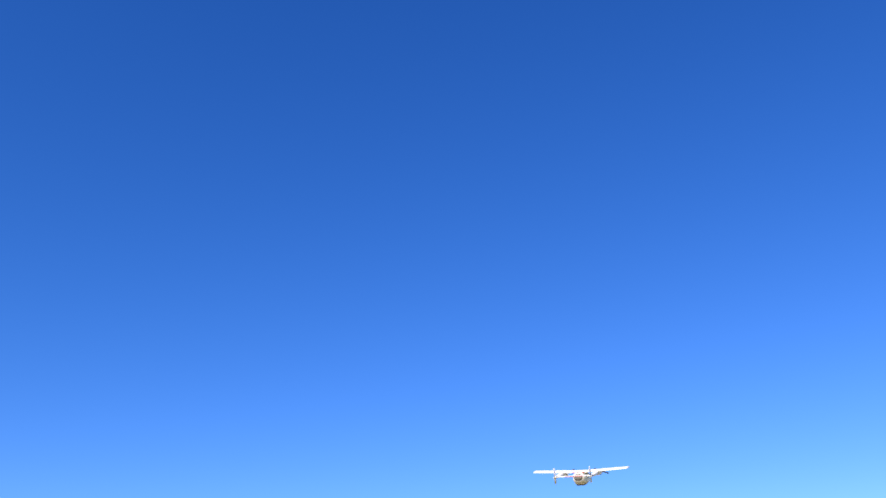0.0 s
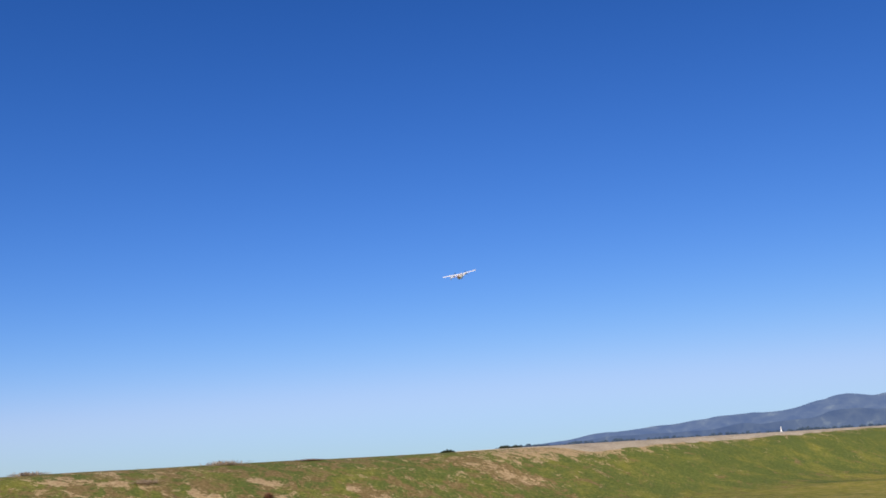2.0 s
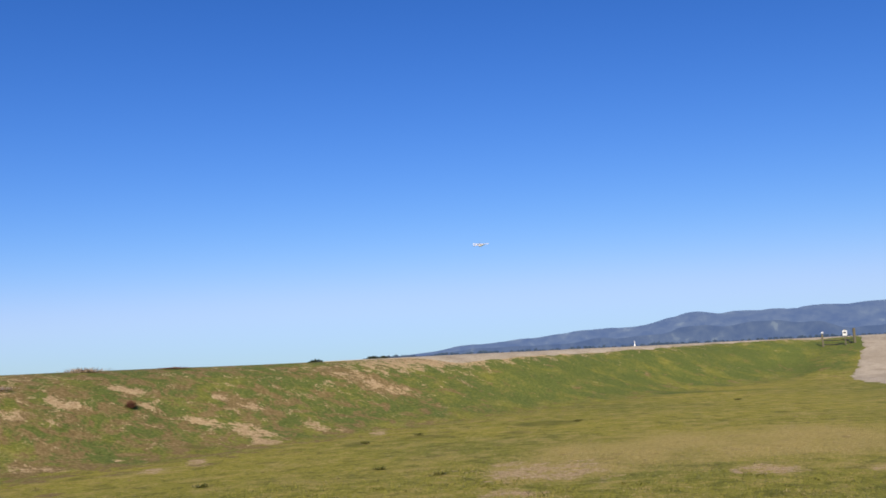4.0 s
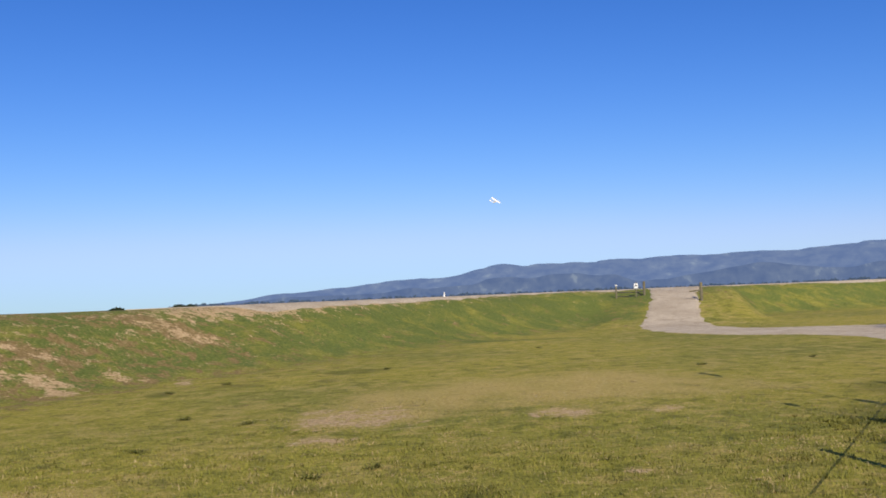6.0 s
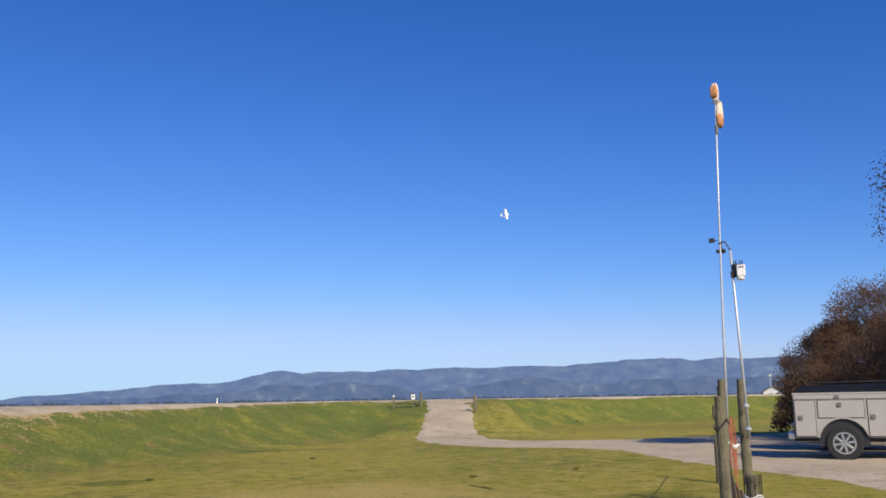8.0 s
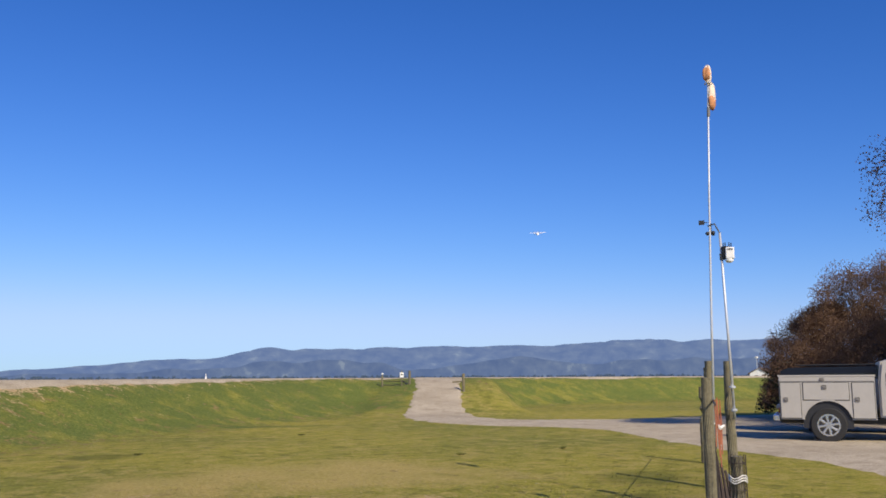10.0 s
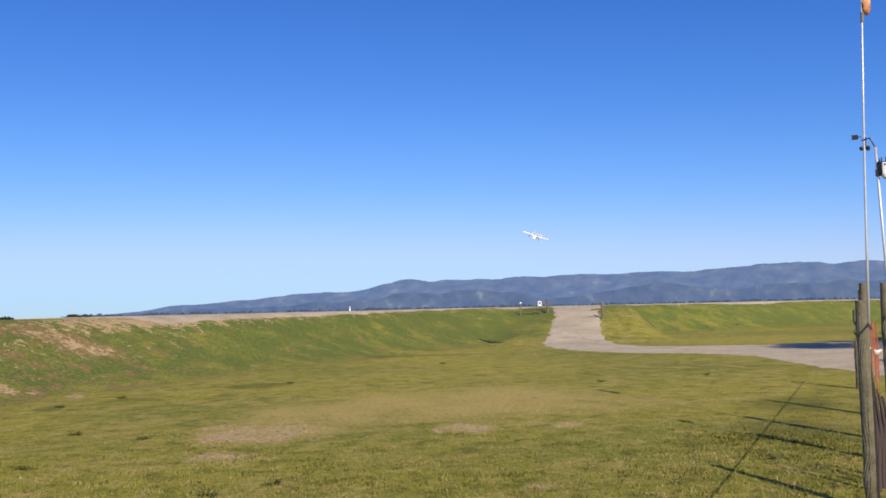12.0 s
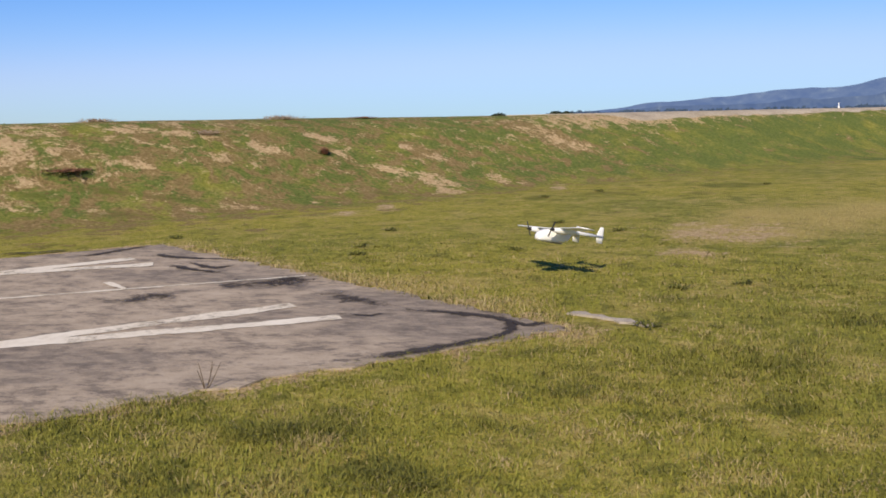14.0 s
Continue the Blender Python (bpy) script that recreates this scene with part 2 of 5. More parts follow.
def tube(points, radii, sides=8, cap=True):
    """A tapering round bar along points."""
    bm = bmesh.new()
    rings = []
    for i, p in enumerate(points):
        a, b = Vector(points[max(0, i - 1)]), Vector(points[min(len(points) - 1, i + 1)])
        q = (b - a).to_track_quat("Z", "Y") if (b - a).length > 1e-9 else Euler((0, 0, 0)).to_quaternion()
        r = radii[i] if hasattr(radii, "__len__") else radii
        rings.append([bm.verts.new(Vector(p) + q @ Vector((r * math.cos(2 * math.pi * k / sides), r * math.sin(2 * math.pi * k / sides), 0))) for k in range(sides)])
    for u, v in zip(rings, rings[1:]):
        for k in range(sides):
            bm.faces.new((u[k], u[(k + 1) % sides], v[(k + 1) % sides], v[k]))
    if cap:
        bm.faces.new(rings[0][::-1])
        bm.faces.new(rings[-1])
    return bm


def loft(sections, cap=True):
    """A skin over closed sections, each a list of as many points."""
    bm = bmesh.new()
    rings = [[bm.verts.new(p) for p in s] for s in sections]
    n = len(rings[0])
    for u, v in zip(rings, rings[1:]):
        for k in range(n):
            bm.faces.new((u[k], u[(k + 1) % n], v[(k + 1) % n], v[k]))
    if cap:
        bm.faces.new(rings[0][::-1])
        bm.faces.new(rings[-1])
    bmesh.ops.recalc_face_normals(bm, faces=bm.faces)
    return bm


def join(*parts):
    bm = bmesh.new()
    for p in parts:
        me = bpy.data.meshes.new("piece")
        p.to_mesh(me)
        p.free()
        bm.from_mesh(me)
        bpy.data.meshes.remove(me)
    return bm


def polar(az, r, z=0.0):
    return Vector((r * math.sin(radians(az)), r * math.cos(radians(az)), z))


# ---- the lie of the land ----
LEVEE = np.array([(-75, -48), (-45, -17.5), (-30, -2), (-17.6, 12.2), (-11.6, 20.3), (-6.0, 28.4), (1.0, 36.8), (8.8, 45.2), (19.0, 50.8), (32, 55.5), (52, 60), (90, 66), (160, 75), (320, 92)], float)
RAMP_A, RAMP_B = np.array((14.6, 36.2)), np.array((18.7, 46.6))


def wave(x, y, s):
    return np.sin(x / s + 1.3 * np.sin(y / s * 0.7)) * np.cos(y / s * 0.9 + np.sin(x / s * 0.6))


def to_line(x, y, pts):
    best = np.full(np.shape(x), 1e9)
    for (ax, ay), (bx, by) in zip(pts, pts[1:]):
        dx, dy = bx - ax, by - ay
        u = np.clip(((x - ax) * dx + (y - ay) * dy) / (dx * dx + dy * dy), 0, 1)
        best = np.minimum(best, np.hypot(x - ax - u * dx, y - ay - u * dy))
    return best


def smooth_step(a, b, v):
    u = np.clip((v - a) / (b - a), 0, 1)
    return u * u * (3 - 2 * u)


def height(x, y):
    """Ground height: a level field, the levee along it, and the ramp up to its crest."""
    x, y = np.asarray(x, float), np.asarray(y, float)
    d = to_line(x, y, LEVEE)
    level = smooth_step(0.5, -2.5, in_quad(x, y, RUNWAY))
    rough = 0.05 * wave(x + 3, y, 2.1) + 0.03 * wave(x, y + 7, 0.7)
    face = 1 - smooth_step(1.6, 6.6, d + 0.25 * wave(x, y, 3.1))
    z = (1.63 + 0.05 * smooth_step(-7, -12, x)) * face + rough * (0.18 + 0.9 * face * (1 - face) * 4) * np.exp(-np.hypot(x, y) / 400) * level
    dx, dy = RAMP_B - RAMP_A
    ln = math.hypot(dx, dy)
    u = ((x - RAMP_A[0]) * dx + (y - RAMP_A[1]) * dy) / ln
    w = np.abs((x - RAMP_A[0]) * dy - (y - RAMP_A[1]) * dx) / ln
    on = (1 - smooth_step(2.6, 4.6, w)) * (u > -2) * (u < ln + 3)
    return z * (1 - on) + on * 1.63 * smooth_step(-1, ln + 0.5, u)


def spread(lo, hi, fine, reach):
    """Even steps between lo and hi, growing steps out to reach on either side."""
    mid = list(np.arange(lo, hi + fine / 2, fine))
    a, step = [], fine
    v = hi
    while v < reach:
        step *= 1.15
        v += step
        a.append(min(v, reach))
    b, step = [], fine
    v = lo
    while v > -reach:
        step *= 1.15
        v -= step
        b.append(max(v, -reach))
    return np.array(b[::-1] + mid + a)


RUNWAY = np.array([(-0.95, 6.8), (-7.0, 10.55), (-59.0, -43.7), (-52.9, -47.4)])


def soft_spots(x, y, spots):
    """How far points lie inside any of the oval spots (x, y, half breadth, half depth seen from the field): 1 at the heart, 0 outside."""
    out = np.zeros(np.shape(x))
    for cx, cy, a, b in spots:
        r = math.hypot(cx, cy)
        u, v = ((x - cx) * cy - (y - cy) * cx) / r, ((x - cx) * cx + (y - cy) * cy) / r
        out = np.maximum(out, np.clip(1.5 - np.hypot(u / a, v / b), 0, 1))
    return out


def in_quad(x, y, q):
    """Signed distance inside a four-cornered area, in metres."""
    c, out = q.mean(axis=0), np.full(np.shape(x), 1e9)
    for (ax, ay), (bx, by) in zip(q, np.roll(q, -1, axis=0)):
        nx, ny = by - ay, ax - bx
        ln = math.hypot(nx, ny)
        s = 1 if (c[0] - ax) * nx + (c[1] - ay) * ny > 0 else -1
        out = np.minimum(out, s * ((x - ax) * nx + (y - ay) * ny) / ln)
    return out


# worn soil, straw-coloured turf, dark weeds and fresh green, as they lie in the field and on the slope
SLOPE_SOIL = [(-12.2, 13.9, 0.43, 0.39), (-11.6, 14.2, 0.39, 0.15), (-10.4, 14.8, 0.46, 0.13), (-11.4, 15.8, 0.38, 0.22), (-10.3, 16.8, 0.48, 0.24), (-9.0, 17.6, 0.46, 0.28), (-7.8, 18.9, 0.25, 0.19), (-8.5, 19.2, 0.34, 0.19), (-6.8, 20.5, 0.22, 0.16), (-6.6, 19.1, 0.5, 0.21), (-5.7, 19.3, 0.61, 0.4), (-5.2, 18.8, 0.36, 0.41), (-4.5, 20.6, 0.53, 0.22), (-3.1, 20.4, 0.19, 0.75), (-6.0, 14.6, 0.21, 0.39), (-5.6, 15.7, 0.22, 0.75), (-7.2, 16.1, 0.11, 0.11)]
SLOPE_LITTER = [(-8.1, 15.0, 0.57, 0.26), (-8.8, 14.2, 0.44, 0.19), (-6.4, 12.2, 0.14, 0.3), (-4.2, 24.7, 1.81, 0.72), (-5.9, 20.7, 0.74, 0.21), (-11.1, 13.9, 0.43, 0.12), (-11.8, 13.3, 0.36, 0.26), (-3.6, 24.7, 1.01, 0.4)]
SOIL = [(0.4, 12.8, 0.89, 1.18), (-0.2, 11.0, 0.32, 0.25), (3.2, 12.2, 0.47, 0.52), (0.3, 12.6, 0.9, 0.97), (-0.1, 10.8, 0.41, 0.22), (3.1, 12.2, 0.43, 0.53), (4.6, 11.9, 0.2, 0.42), (1.2, 6.2, 0.07, 0.06), (2.8, 8.0, 0.15, 0.18)]
DRY = [(4.1, 15.4, 3.01, 2.5), (1.5, 14.6, 1.43, 2.08), (5.0, 15.8, 1.48, 2.5), (-3.1, 8.5, 0.57, 0.42), (-1.6, 7.7, 0.41, 0.24), (-2.6, 8.4, 0.63, 0.54), (-1.7, 7.8, 0.36, 0.26), (0.7, 13.0, 1.11, 1.18), (0.2, 4.1, 0.15, 0.1), (-0.9, 4.0, 0.11, 0.08), (-0.5, 4.5, 0.12, 0.09), (-1.9, 4.0, 0.14, 0.08), (0.7, 4.7, 0.16, 0.17), (-0.8, 6.5, 0.2, 0.21)]
# the first two WEEDY ovals darken the turf beside the fence
WEEDY = [(6.9, 10.3, 1.0, 1.7), (8.8, 12.9, 1.0, 1.6), (-10.3, 13.8, 0.76, 0.18), (-9.3, 14.4, 0.8, 0.13), (-9.6, 13.2, 0.5, 0.26), (-11.0, 12.9, 0.49, 0.11), (-6.3, 17.7, 0.38, 0.21), (-3.2, 17.7, 0.35, 0.6), (-1.9, 19.0, 0.7, 0.53), (0.3, 21.0, 0.49, 0.77), (1.3, 21.2, 0.24, 0.45), (-2.1, 4.2, 0.33, 0.13), (-2.5, 3.5, 0.11, 0.14), (-1.9, 4.5, 0.1, 0.05), (0.4, 6.0, 0.21, 0.16), (-0.1, 5.8, 0.21, 0.12), (-0.7, 5.2, 0.2, 0.13), (1.2, 7.5, 0.21, 0.29), (-1.3, 3.7, 0.15, 0.13), (-0.8, 5.7, 0.14, 0.08), (-1.1, 4.5, 0.15, 0.09), (0.5, 5.2, 0.21, 0.15), (0.8, 21.1, 0.57, 0.95), (0.0, 19.1, 0.37, 0.71)]
LUSH = [(11.0, 41.0, 4.33, 1.72), (2.4, 32.0, 6.17, 0.68)]

xs, ys = spread(-19, 26, 0.15, 4600), spread(2.0, 54, 0.15, 4600)
gx, gy = np.meshgrid(xs, ys)
gz = height(gx, gy)
nx, ny = len(xs), len(ys)
idx = np.arange(nx * ny).reshape(ny, nx)
quads = np.stack([idx[:-1, :-1], idx[:-1, 1:], idx[1:, 1:], idx[1:, :-1]], -1).reshape(-1, 4)
ground = raw("ground", np.stack([gx, gy, gz], -1).reshape(-1, 3).tolist(), quads.tolist(), MEADOW, smooth=True)
tagged(ground, "short winter grass with straw and bare soil patches", "ground", kind="structure")
d_levee = to_line(gx, gy, LEVEE)
crest = smooth_step(4.6, 2.6, d_levee + 0.11 * np.clip(gx + 4, 0, 14)) * smooth_step(-5.5, -2.5, gx + 0.15 * (gy - 20)) * (gx < 160)
slope = np.clip(1.3 - np.abs(d_levee - 3.4) / 3.0, 0, 1) * smooth_step(1, -4, gx)
edge = np.clip(1.2 - np.abs(in_quad(gx, gy, RUNWAY) + 0.02) / 0.32, 0, 1)
bare = np.max([0.42 * soft_spots(gx, gy, SLOPE_LITTER), 0.70 * soft_spots(gx, gy, SLOPE_SOIL), 0.56 * soft_spots(gx, gy, SOIL), 0.62 * crest, 0.6 * edge, (0.20 + 0.16 * smooth_step(-8, -13, gx)) * slope], axis=0)
dry = np.max([0.75 * soft_spots(gx, gy, DRY), 0.7 * soft_spots(gx, gy, SOIL), 0.12 * np.clip(1.2 - np.abs(d_levee - 4.0) / 4, 0, 1) * (gx < -2)], axis=0)
litter = np.maximum(0.55 * soft_spots(gx, gy, SLOPE_LITTER), 0.30 * smooth_step(9.5, 4.0, d_levee) * smooth_step(3, -9, gx) + 0.16 * np.clip(1 - np.abs(d_levee - 6.5) / 3, 0, 1) * (gx < 30))
lush = np.maximum(0.9 * soft_spots(gx, gy, LUSH), (0.74 - 0.06 * smooth_step(19, 24, gx)) * smooth_step(8.5, 5.0, d_levee))
for key, field in (("bare", bare), ("dry", dry), ("weeds", 0.54 * soft_spots(gx, gy, WEEDY)), ("litter", litter), ("lush", lush)):
    at = ground.data.attributes.new(key, "FLOAT", "POINT")
    at.data.foreach_set("value", field.reshape(-1).astype(np.float32))

# ---- gravel road: down the ramp, round the bend and into the yard ----
NEAR_EDGE = [(17.7, 48.0), (16.3, 43.8), (15.05, 40.9), (13.9, 38.5), (13.0, 36.2), (12.5, 33.4), (12.6, 30.8), (13.5, 28.3), (15.0, 26.6), (15.3, 24.2), (14.5, 21.6), (13.8, 19.2), (13.2, 16.8), (12.8, 13.6), (11.4, 10.4), (8.4, 5.4), (4.0, -2.0), (-1.5, -9.5)]
FAR_EDGE = [(20.6, 47.6), (18.9, 43.8), (17.3, 40.2), (16.5, 38.0), (16.0, 36.0), (15.6, 33.6), (16.2, 31.6), (17.8, 30.9), (20.4, 30.3), (24.0, 30.7), (29.0, 31.0), (35.0, 31.0), (41.0, 28.0), (43.0, 20.0), (40.0, 10.0), (34.0, 2.0), (27.0, -6.0), (18.0, -16.0)]


def along(points, n):
    """n points evenly by index along a smooth curve through points."""
    p = np.array([points[0], *points, points[-1]], float)
    out = []
    for s in np.linspace(0, len(points) - 1, n):
        i = min(int(s), len(points) - 2)
        u, (a, b, c, d) = s - i, p[i:i + 4]
        out.append(0.5 * (2 * b + (c - a) * u + (2 * a - 5 * b + 4 * c - d) * u * u + (3 * b - a - 3 * c + d) * u ** 3))
    return np.array(out)


def make_road():
    n, w = 260, 22
    e0, e1 = along(NEAR_EDGE, n), along(FAR_EDGE, n)
    rag = np.array([[noise.noise((k * 0.23, 5.1, 0)) * 0.25 + noise.noise((k * 0.9, 2.0, 0)) * 0.14, noise.noise((k * 0.23, 9.7, 0)) * 0.25 + noise.noise((k * 0.9, 7.0, 0)) * 0.14] for k in range(n)])
    u = np.linspace(0, 1, w)[None, :, None]
    across = (e1 - e0) / np.maximum(np.hypot(*(e1 - e0).T)[:, None], 0.1)
    a, b = (e0 + across * rag[:, :1])[:, None, :], (e1 + across * rag[:, 1:])[:, None, :]
    p = a * (1 - u) + b * u
    z = height(p[..., 0], p[..., 1]) + 0.035 - 0.06 * (np.abs(u[..., 0] * 2 - 1) > 0.98)
    verts = np.concatenate([p, z[..., None]], -1).reshape(-1, 3)
    i = np.arange(n * w).reshape(n, w)
    faces = np.stack([i[:-1, :-1], i[:-1, 1:], i[1:, 1:], i[1:, :-1]], -1).reshape(-1, 4)
    return tagged(raw("road", verts.tolist(), faces.tolist(), GRAVEL, smooth=True), "pale compacted gravel road climbing onto the levee", "road", kind="structure")


road = make_road()


def make_levee_road():
    """The gravel track along the crest, fraying out where the grass takes over."""
    mid = along([tuple(p) for p in LEVEE[5:]], 420)
    t = np.gradient(mid, axis=0)
    n = np.stack([-t[:, 1], t[:, 0]], -1) / np.hypot(*t.T)[:, None]
    rag = np.array([noise.noise((k * 0.11, 1.5, 0)) * 0.55 + noise.noise((k * 0.45, 4.4, 0)) * 0.35 for k in range(len(mid))])[:, None]
    grown = smooth_step(0, 3.5, np.hypot(*(mid - mid[0]).T))[:, None]
    near = (-3.3 + 0.06 * np.clip(mid[:, :1] + 5, 0, 13) - 0.45 * rag) * grown
    far = 2.0 * grown
    u = np.linspace(0, 1, 14)[None, :]
    off = near * (1 - u) + far * u
    p = mid[:, None, :] + n[:, None, :] * off[..., None]
    z = height(p[..., 0], p[..., 1]) + 0.022 - 0.07 * ((u < 0.001) | (u > 0.999)) + 0.0 * off
    i = np.arange(z.size).reshape(z.shape)
    faces = np.stack([i[:-1, :-1], i[:-1, 1:], i[1:, 1:], i[1:, :-1]], -1).reshape(-1, 4)
    return tagged(raw("levee_road", np.concatenate([p, z[..., None]], -1).reshape(-1, 3).tolist(), faces.tolist(), GRAVEL, smooth=True), "pale gravel track along the levee crest", "road", kind="structure")


make_levee_road()


def on_road(x, y):
    """True where points lie on the gravel."""
    poly = np.concatenate([along(NEAR_EDGE, 80), along(FAR_EDGE, 80)[::-1]])
    inside = np.zeros(np.shape(x), bool)
    for (ax, ay), (bx, by) in zip(poly, np.roll(poly, -1, axis=0)):
        cut = ((ay > y) != (by > y)) & (x < (bx - ax) * (y - ay) / (by - ay + 1e-12) + ax)
        inside ^= cut
    return inside


# ---- the model-aircraft runway ----


def make_runway():
    """A thin asphalt slab with a crumbled outline."""
    rng = random.Random(3)
    rim = []
    for a, b in zip(RUNWAY, np.roll(RUNWAY, -1, axis=0)):
        ln = math.hypot(*(b - a))
        steps = int(min(ln, 18) / 0.14)
        for k in range(steps):
            s = k / steps
            s = s if ln < 20 else s ** 2.2 if a[0] > b[0] else 1 - (1 - s) ** 2.2
            p = a + (b - a) * s
            rim.append((p[0] + rng.uniform(-0.06, 0.06), p[1] + rng.uniform(-0.06, 0.06)))
    bm = bmesh.new()
    top = [bm.verts.new((x, y, 0.014)) for x, y in rim]
    low = [bm.verts.new((x, y, -0.1)) for x, y in rim]
    bm.faces.new(top)
    for k in range(len(rim)):
        j = (k + 1) % len(rim)
        bm.faces.new((top[k], low[k], low[j], top[j]))
    bmesh.ops.recalc_face_normals(bm, faces=bm.faces)
    bmesh.ops.triangulate(bm, faces=[f for f in bm.faces if len(f.verts) > 4])
    return tagged(mesh_object("runway", bm, ASPHALT), "weathered grey asphalt model-aircraft runway with worn white markings", "runway", kind="structure")


runway = make_runway()


def band(name, points, w0, w1, mat, z, label="", rag=0.02, seed=1):
    """A flat band of paint or tar along points, lying on the slab."""
    rng = random.Random(seed)
    pts = [Vector((*p, 0)) for p in points]
    fine = []
    for a, b in zip(pts, pts[1:]):
        n = max(2, int((b - a).length / 0.08))
        fine += [a.lerp(b, k / n) for k in range(n)]
    fine.append(pts[-1])
    bm, rows = bmesh.new(), []
    for k, p in enumerate(fine):
        t = (fine[min(k + 1, len(fine) - 1)] - fine[max(k - 1, 0)]).normalized()
        n = Vector((-t.y, t.x, 0))
        w = w0 + (w1 - w0) * k / (len(fine) - 1)
        j = [rng.uniform(-rag, rag) + 3.2 * rag * noise.noise((k * 0.21, seed * 3.7, s)) for s in (0, 9)]
        rows.append([bm.verts.new((*(p + n * (w / 2 + j[0])).xy, z)), bm.verts.new((*p.xy, z)), bm.verts.new((*(p - n * (w / 2 + j[1])).xy, z))])
    for a, b in zip(rows, rows[1:]):
        bm.faces.new((a[0], a[1], b[1], b[0]))
        bm.faces.new((a[1], a[2], b[2], b[1]))
    bmesh.ops.recalc_face_normals(bm, faces=bm.faces)
    ob = part(name, bm, mat, runway, label)
    heart = [0.0, 1.0, 0.0] * len(rows)
    for k in range(len(rows)):
        heart[3 * k + 1] = (0.62 if w0 > 0.39 else 1.25 - 0.9 * w0) * min(1.0, 5 * k / len(rows), 5 * (len(rows) - 1 - k) / len(rows))
    ob.data.attributes.new("heart", "FLOAT", "POINT").data.foreach_set("value", heart)
    return ob


for k, (pts, w) in enumerate([([(-2.86, 6.80), (-5.0, 5.42), (-6.0, 4.75)], 0.16), ([(-3.47, 7.18), (-5.0, 5.56), (-5.6, 4.85)], 0.17), ([(-6.62, 9.36), (-7.5, 8.25), (-8.2, 7.3)], 0.19), ([(-6.12, 9.02), (-7.5, 8.12), (-8.4, 7.5)], 0.19)]):
    band("painted_stripe", pts, w * 1.25, w * 1.1, LINE_PAINT, 0.0182 + 0.0006 * k, "worn white painted stripe", 0.014, 31 + k)
band("painted_line", [(-4.0, 8.60), (-6.4, 6.95), (-12.0, 2.9)], 0.06, 0.06, LINE_PAINT, 0.0182, "thin worn white line", 0.008)
band("painted_tick", [(-5.9, 7.86), (-5.48, 7.56)], 0.09, 0.05, LINE_PAINT, 0.0224, "short white paint mark", 0.01)
TARRED = [([(-2.34, 5.46), (-2.04, 5.75), (-1.72, 6.07), (-1.45, 6.39), (-1.37, 6.65), (-1.45, 6.89), (-1.65, 7.05), (-2.01, 7.14), (-2.32, 7.17), (-2.64, 7.35)], 0.22),
          ([(-1.45, 6.89), (-1.3, 6.82), (-1.15, 6.96)], 0.14),
          ([(-3.5, 7.7), (-3.2, 7.67), (-2.82, 7.4), (-2.57, 7.29)], 0.46),
          ([(-4.81, 7.98), (-4.39, 8.03), (-4.11, 8.23), (-4.03, 8.67)], 0.80),
          ([(-4.1, 7.96), (-3.96, 8.19), (-3.92, 8.54)], 0.75),
          ([(-6.63, 9.72), (-6.0, 9.49), (-5.47, 9.5), (-5.13, 9.42)], 0.23),
          ([(-5.92, 9.0), (-5.37, 8.7), (-4.97, 8.61)], 0.20),
          ([(-5.81, 9.18), (-5.22, 8.87), (-5.07, 9.19)], 0.17),
          ([(-7.41, 9.33), (-7.26, 9.8), (-7.08, 10.4)], 0.35),
          ([(-8.66, 9.4), (-8.12, 9.69), (-7.82, 9.97)], 0.20),
          ([(-5.16, 6.91), (-4.99, 7.26), (-4.71, 7.41)], 0.75),
          ([(-2.99, 6.91), (-2.63, 6.9), (-2.48, 7.04)], 0.07)]
for k, (pts, w) in enumerate(TARRED):
    band("tar_streak", pts, w, w * 0.7, TAR, 0.0195 + 0.0004 * k, "black tar crack filling", 0.03, 20 + k)


def make_slab():
    bm = bmesh.new()
    rng = random.Random(8)
    a, b = Vector((-1.02, 7.36, 0)), Vector((-0.34, 7.0, 0))
    n = Vector((0.47, 0.88, 0)) * 0.11
    rim = [a.lerp(b, k / 9) + n * (0.5 + rng.uniform(-.3, .3)) for k in range(10)] + [b.lerp(a, k / 9) - n * (0.45 + rng.uniform(-.3, .3)) for k in range(10)]
    top, low = [bm.verts.new((p.x, p.y, 0.016)) for p in rim], [bm.verts.new((p.x, p.y, -0.05)) for p in rim]
    bm.faces.new(top)
    for k in range(20):
        bm.faces.new((top[k], low[k], low[(k + 1) % 20], top[(k + 1) % 20]))
    bmesh.ops.recalc_face_normals(bm, faces=bm.faces)
    return tagged(mesh_object("asphalt_scrap", bm, plain("pale asphalt", (0.40, 0.34, 0.26), 0.9, vary=0.25, scale=12, bump=0.5)), "pale strip of broken asphalt in the grass", "asphalt")


make_slab()

# ---- far hills ----
RIDGE = [(-60, 0.0), (-9.5, 0.0), (-6.85, 0.14), (-5.24, 0.27), (-2.4, 0.57), (-1.6, 0.56), (0.3, 0.86), (1.44, 0.86), (2.9, 1.03), (4.24, 1.17), (5.6, 1.22), (7.9, 1.24), (9.0, 1.5), (10.7, 1.81), (11.6, 1.76), (12.8, 1.62), (14, 1.72), (16, 1.82), (16.8, 1.75), (18.2, 1.87), (19.7, 1.87), (22.2, 2.0), (24.3, 1.94), (26.8, 2.05), (28.6, 1.96), (30.3, 2.07), (32.4, 2.18), (35.4, 2.06), (37, 2.0), (38.6, 2.13), (41.8, 2.19), (60, 2.4), (100, 1.2), (130, 0)]


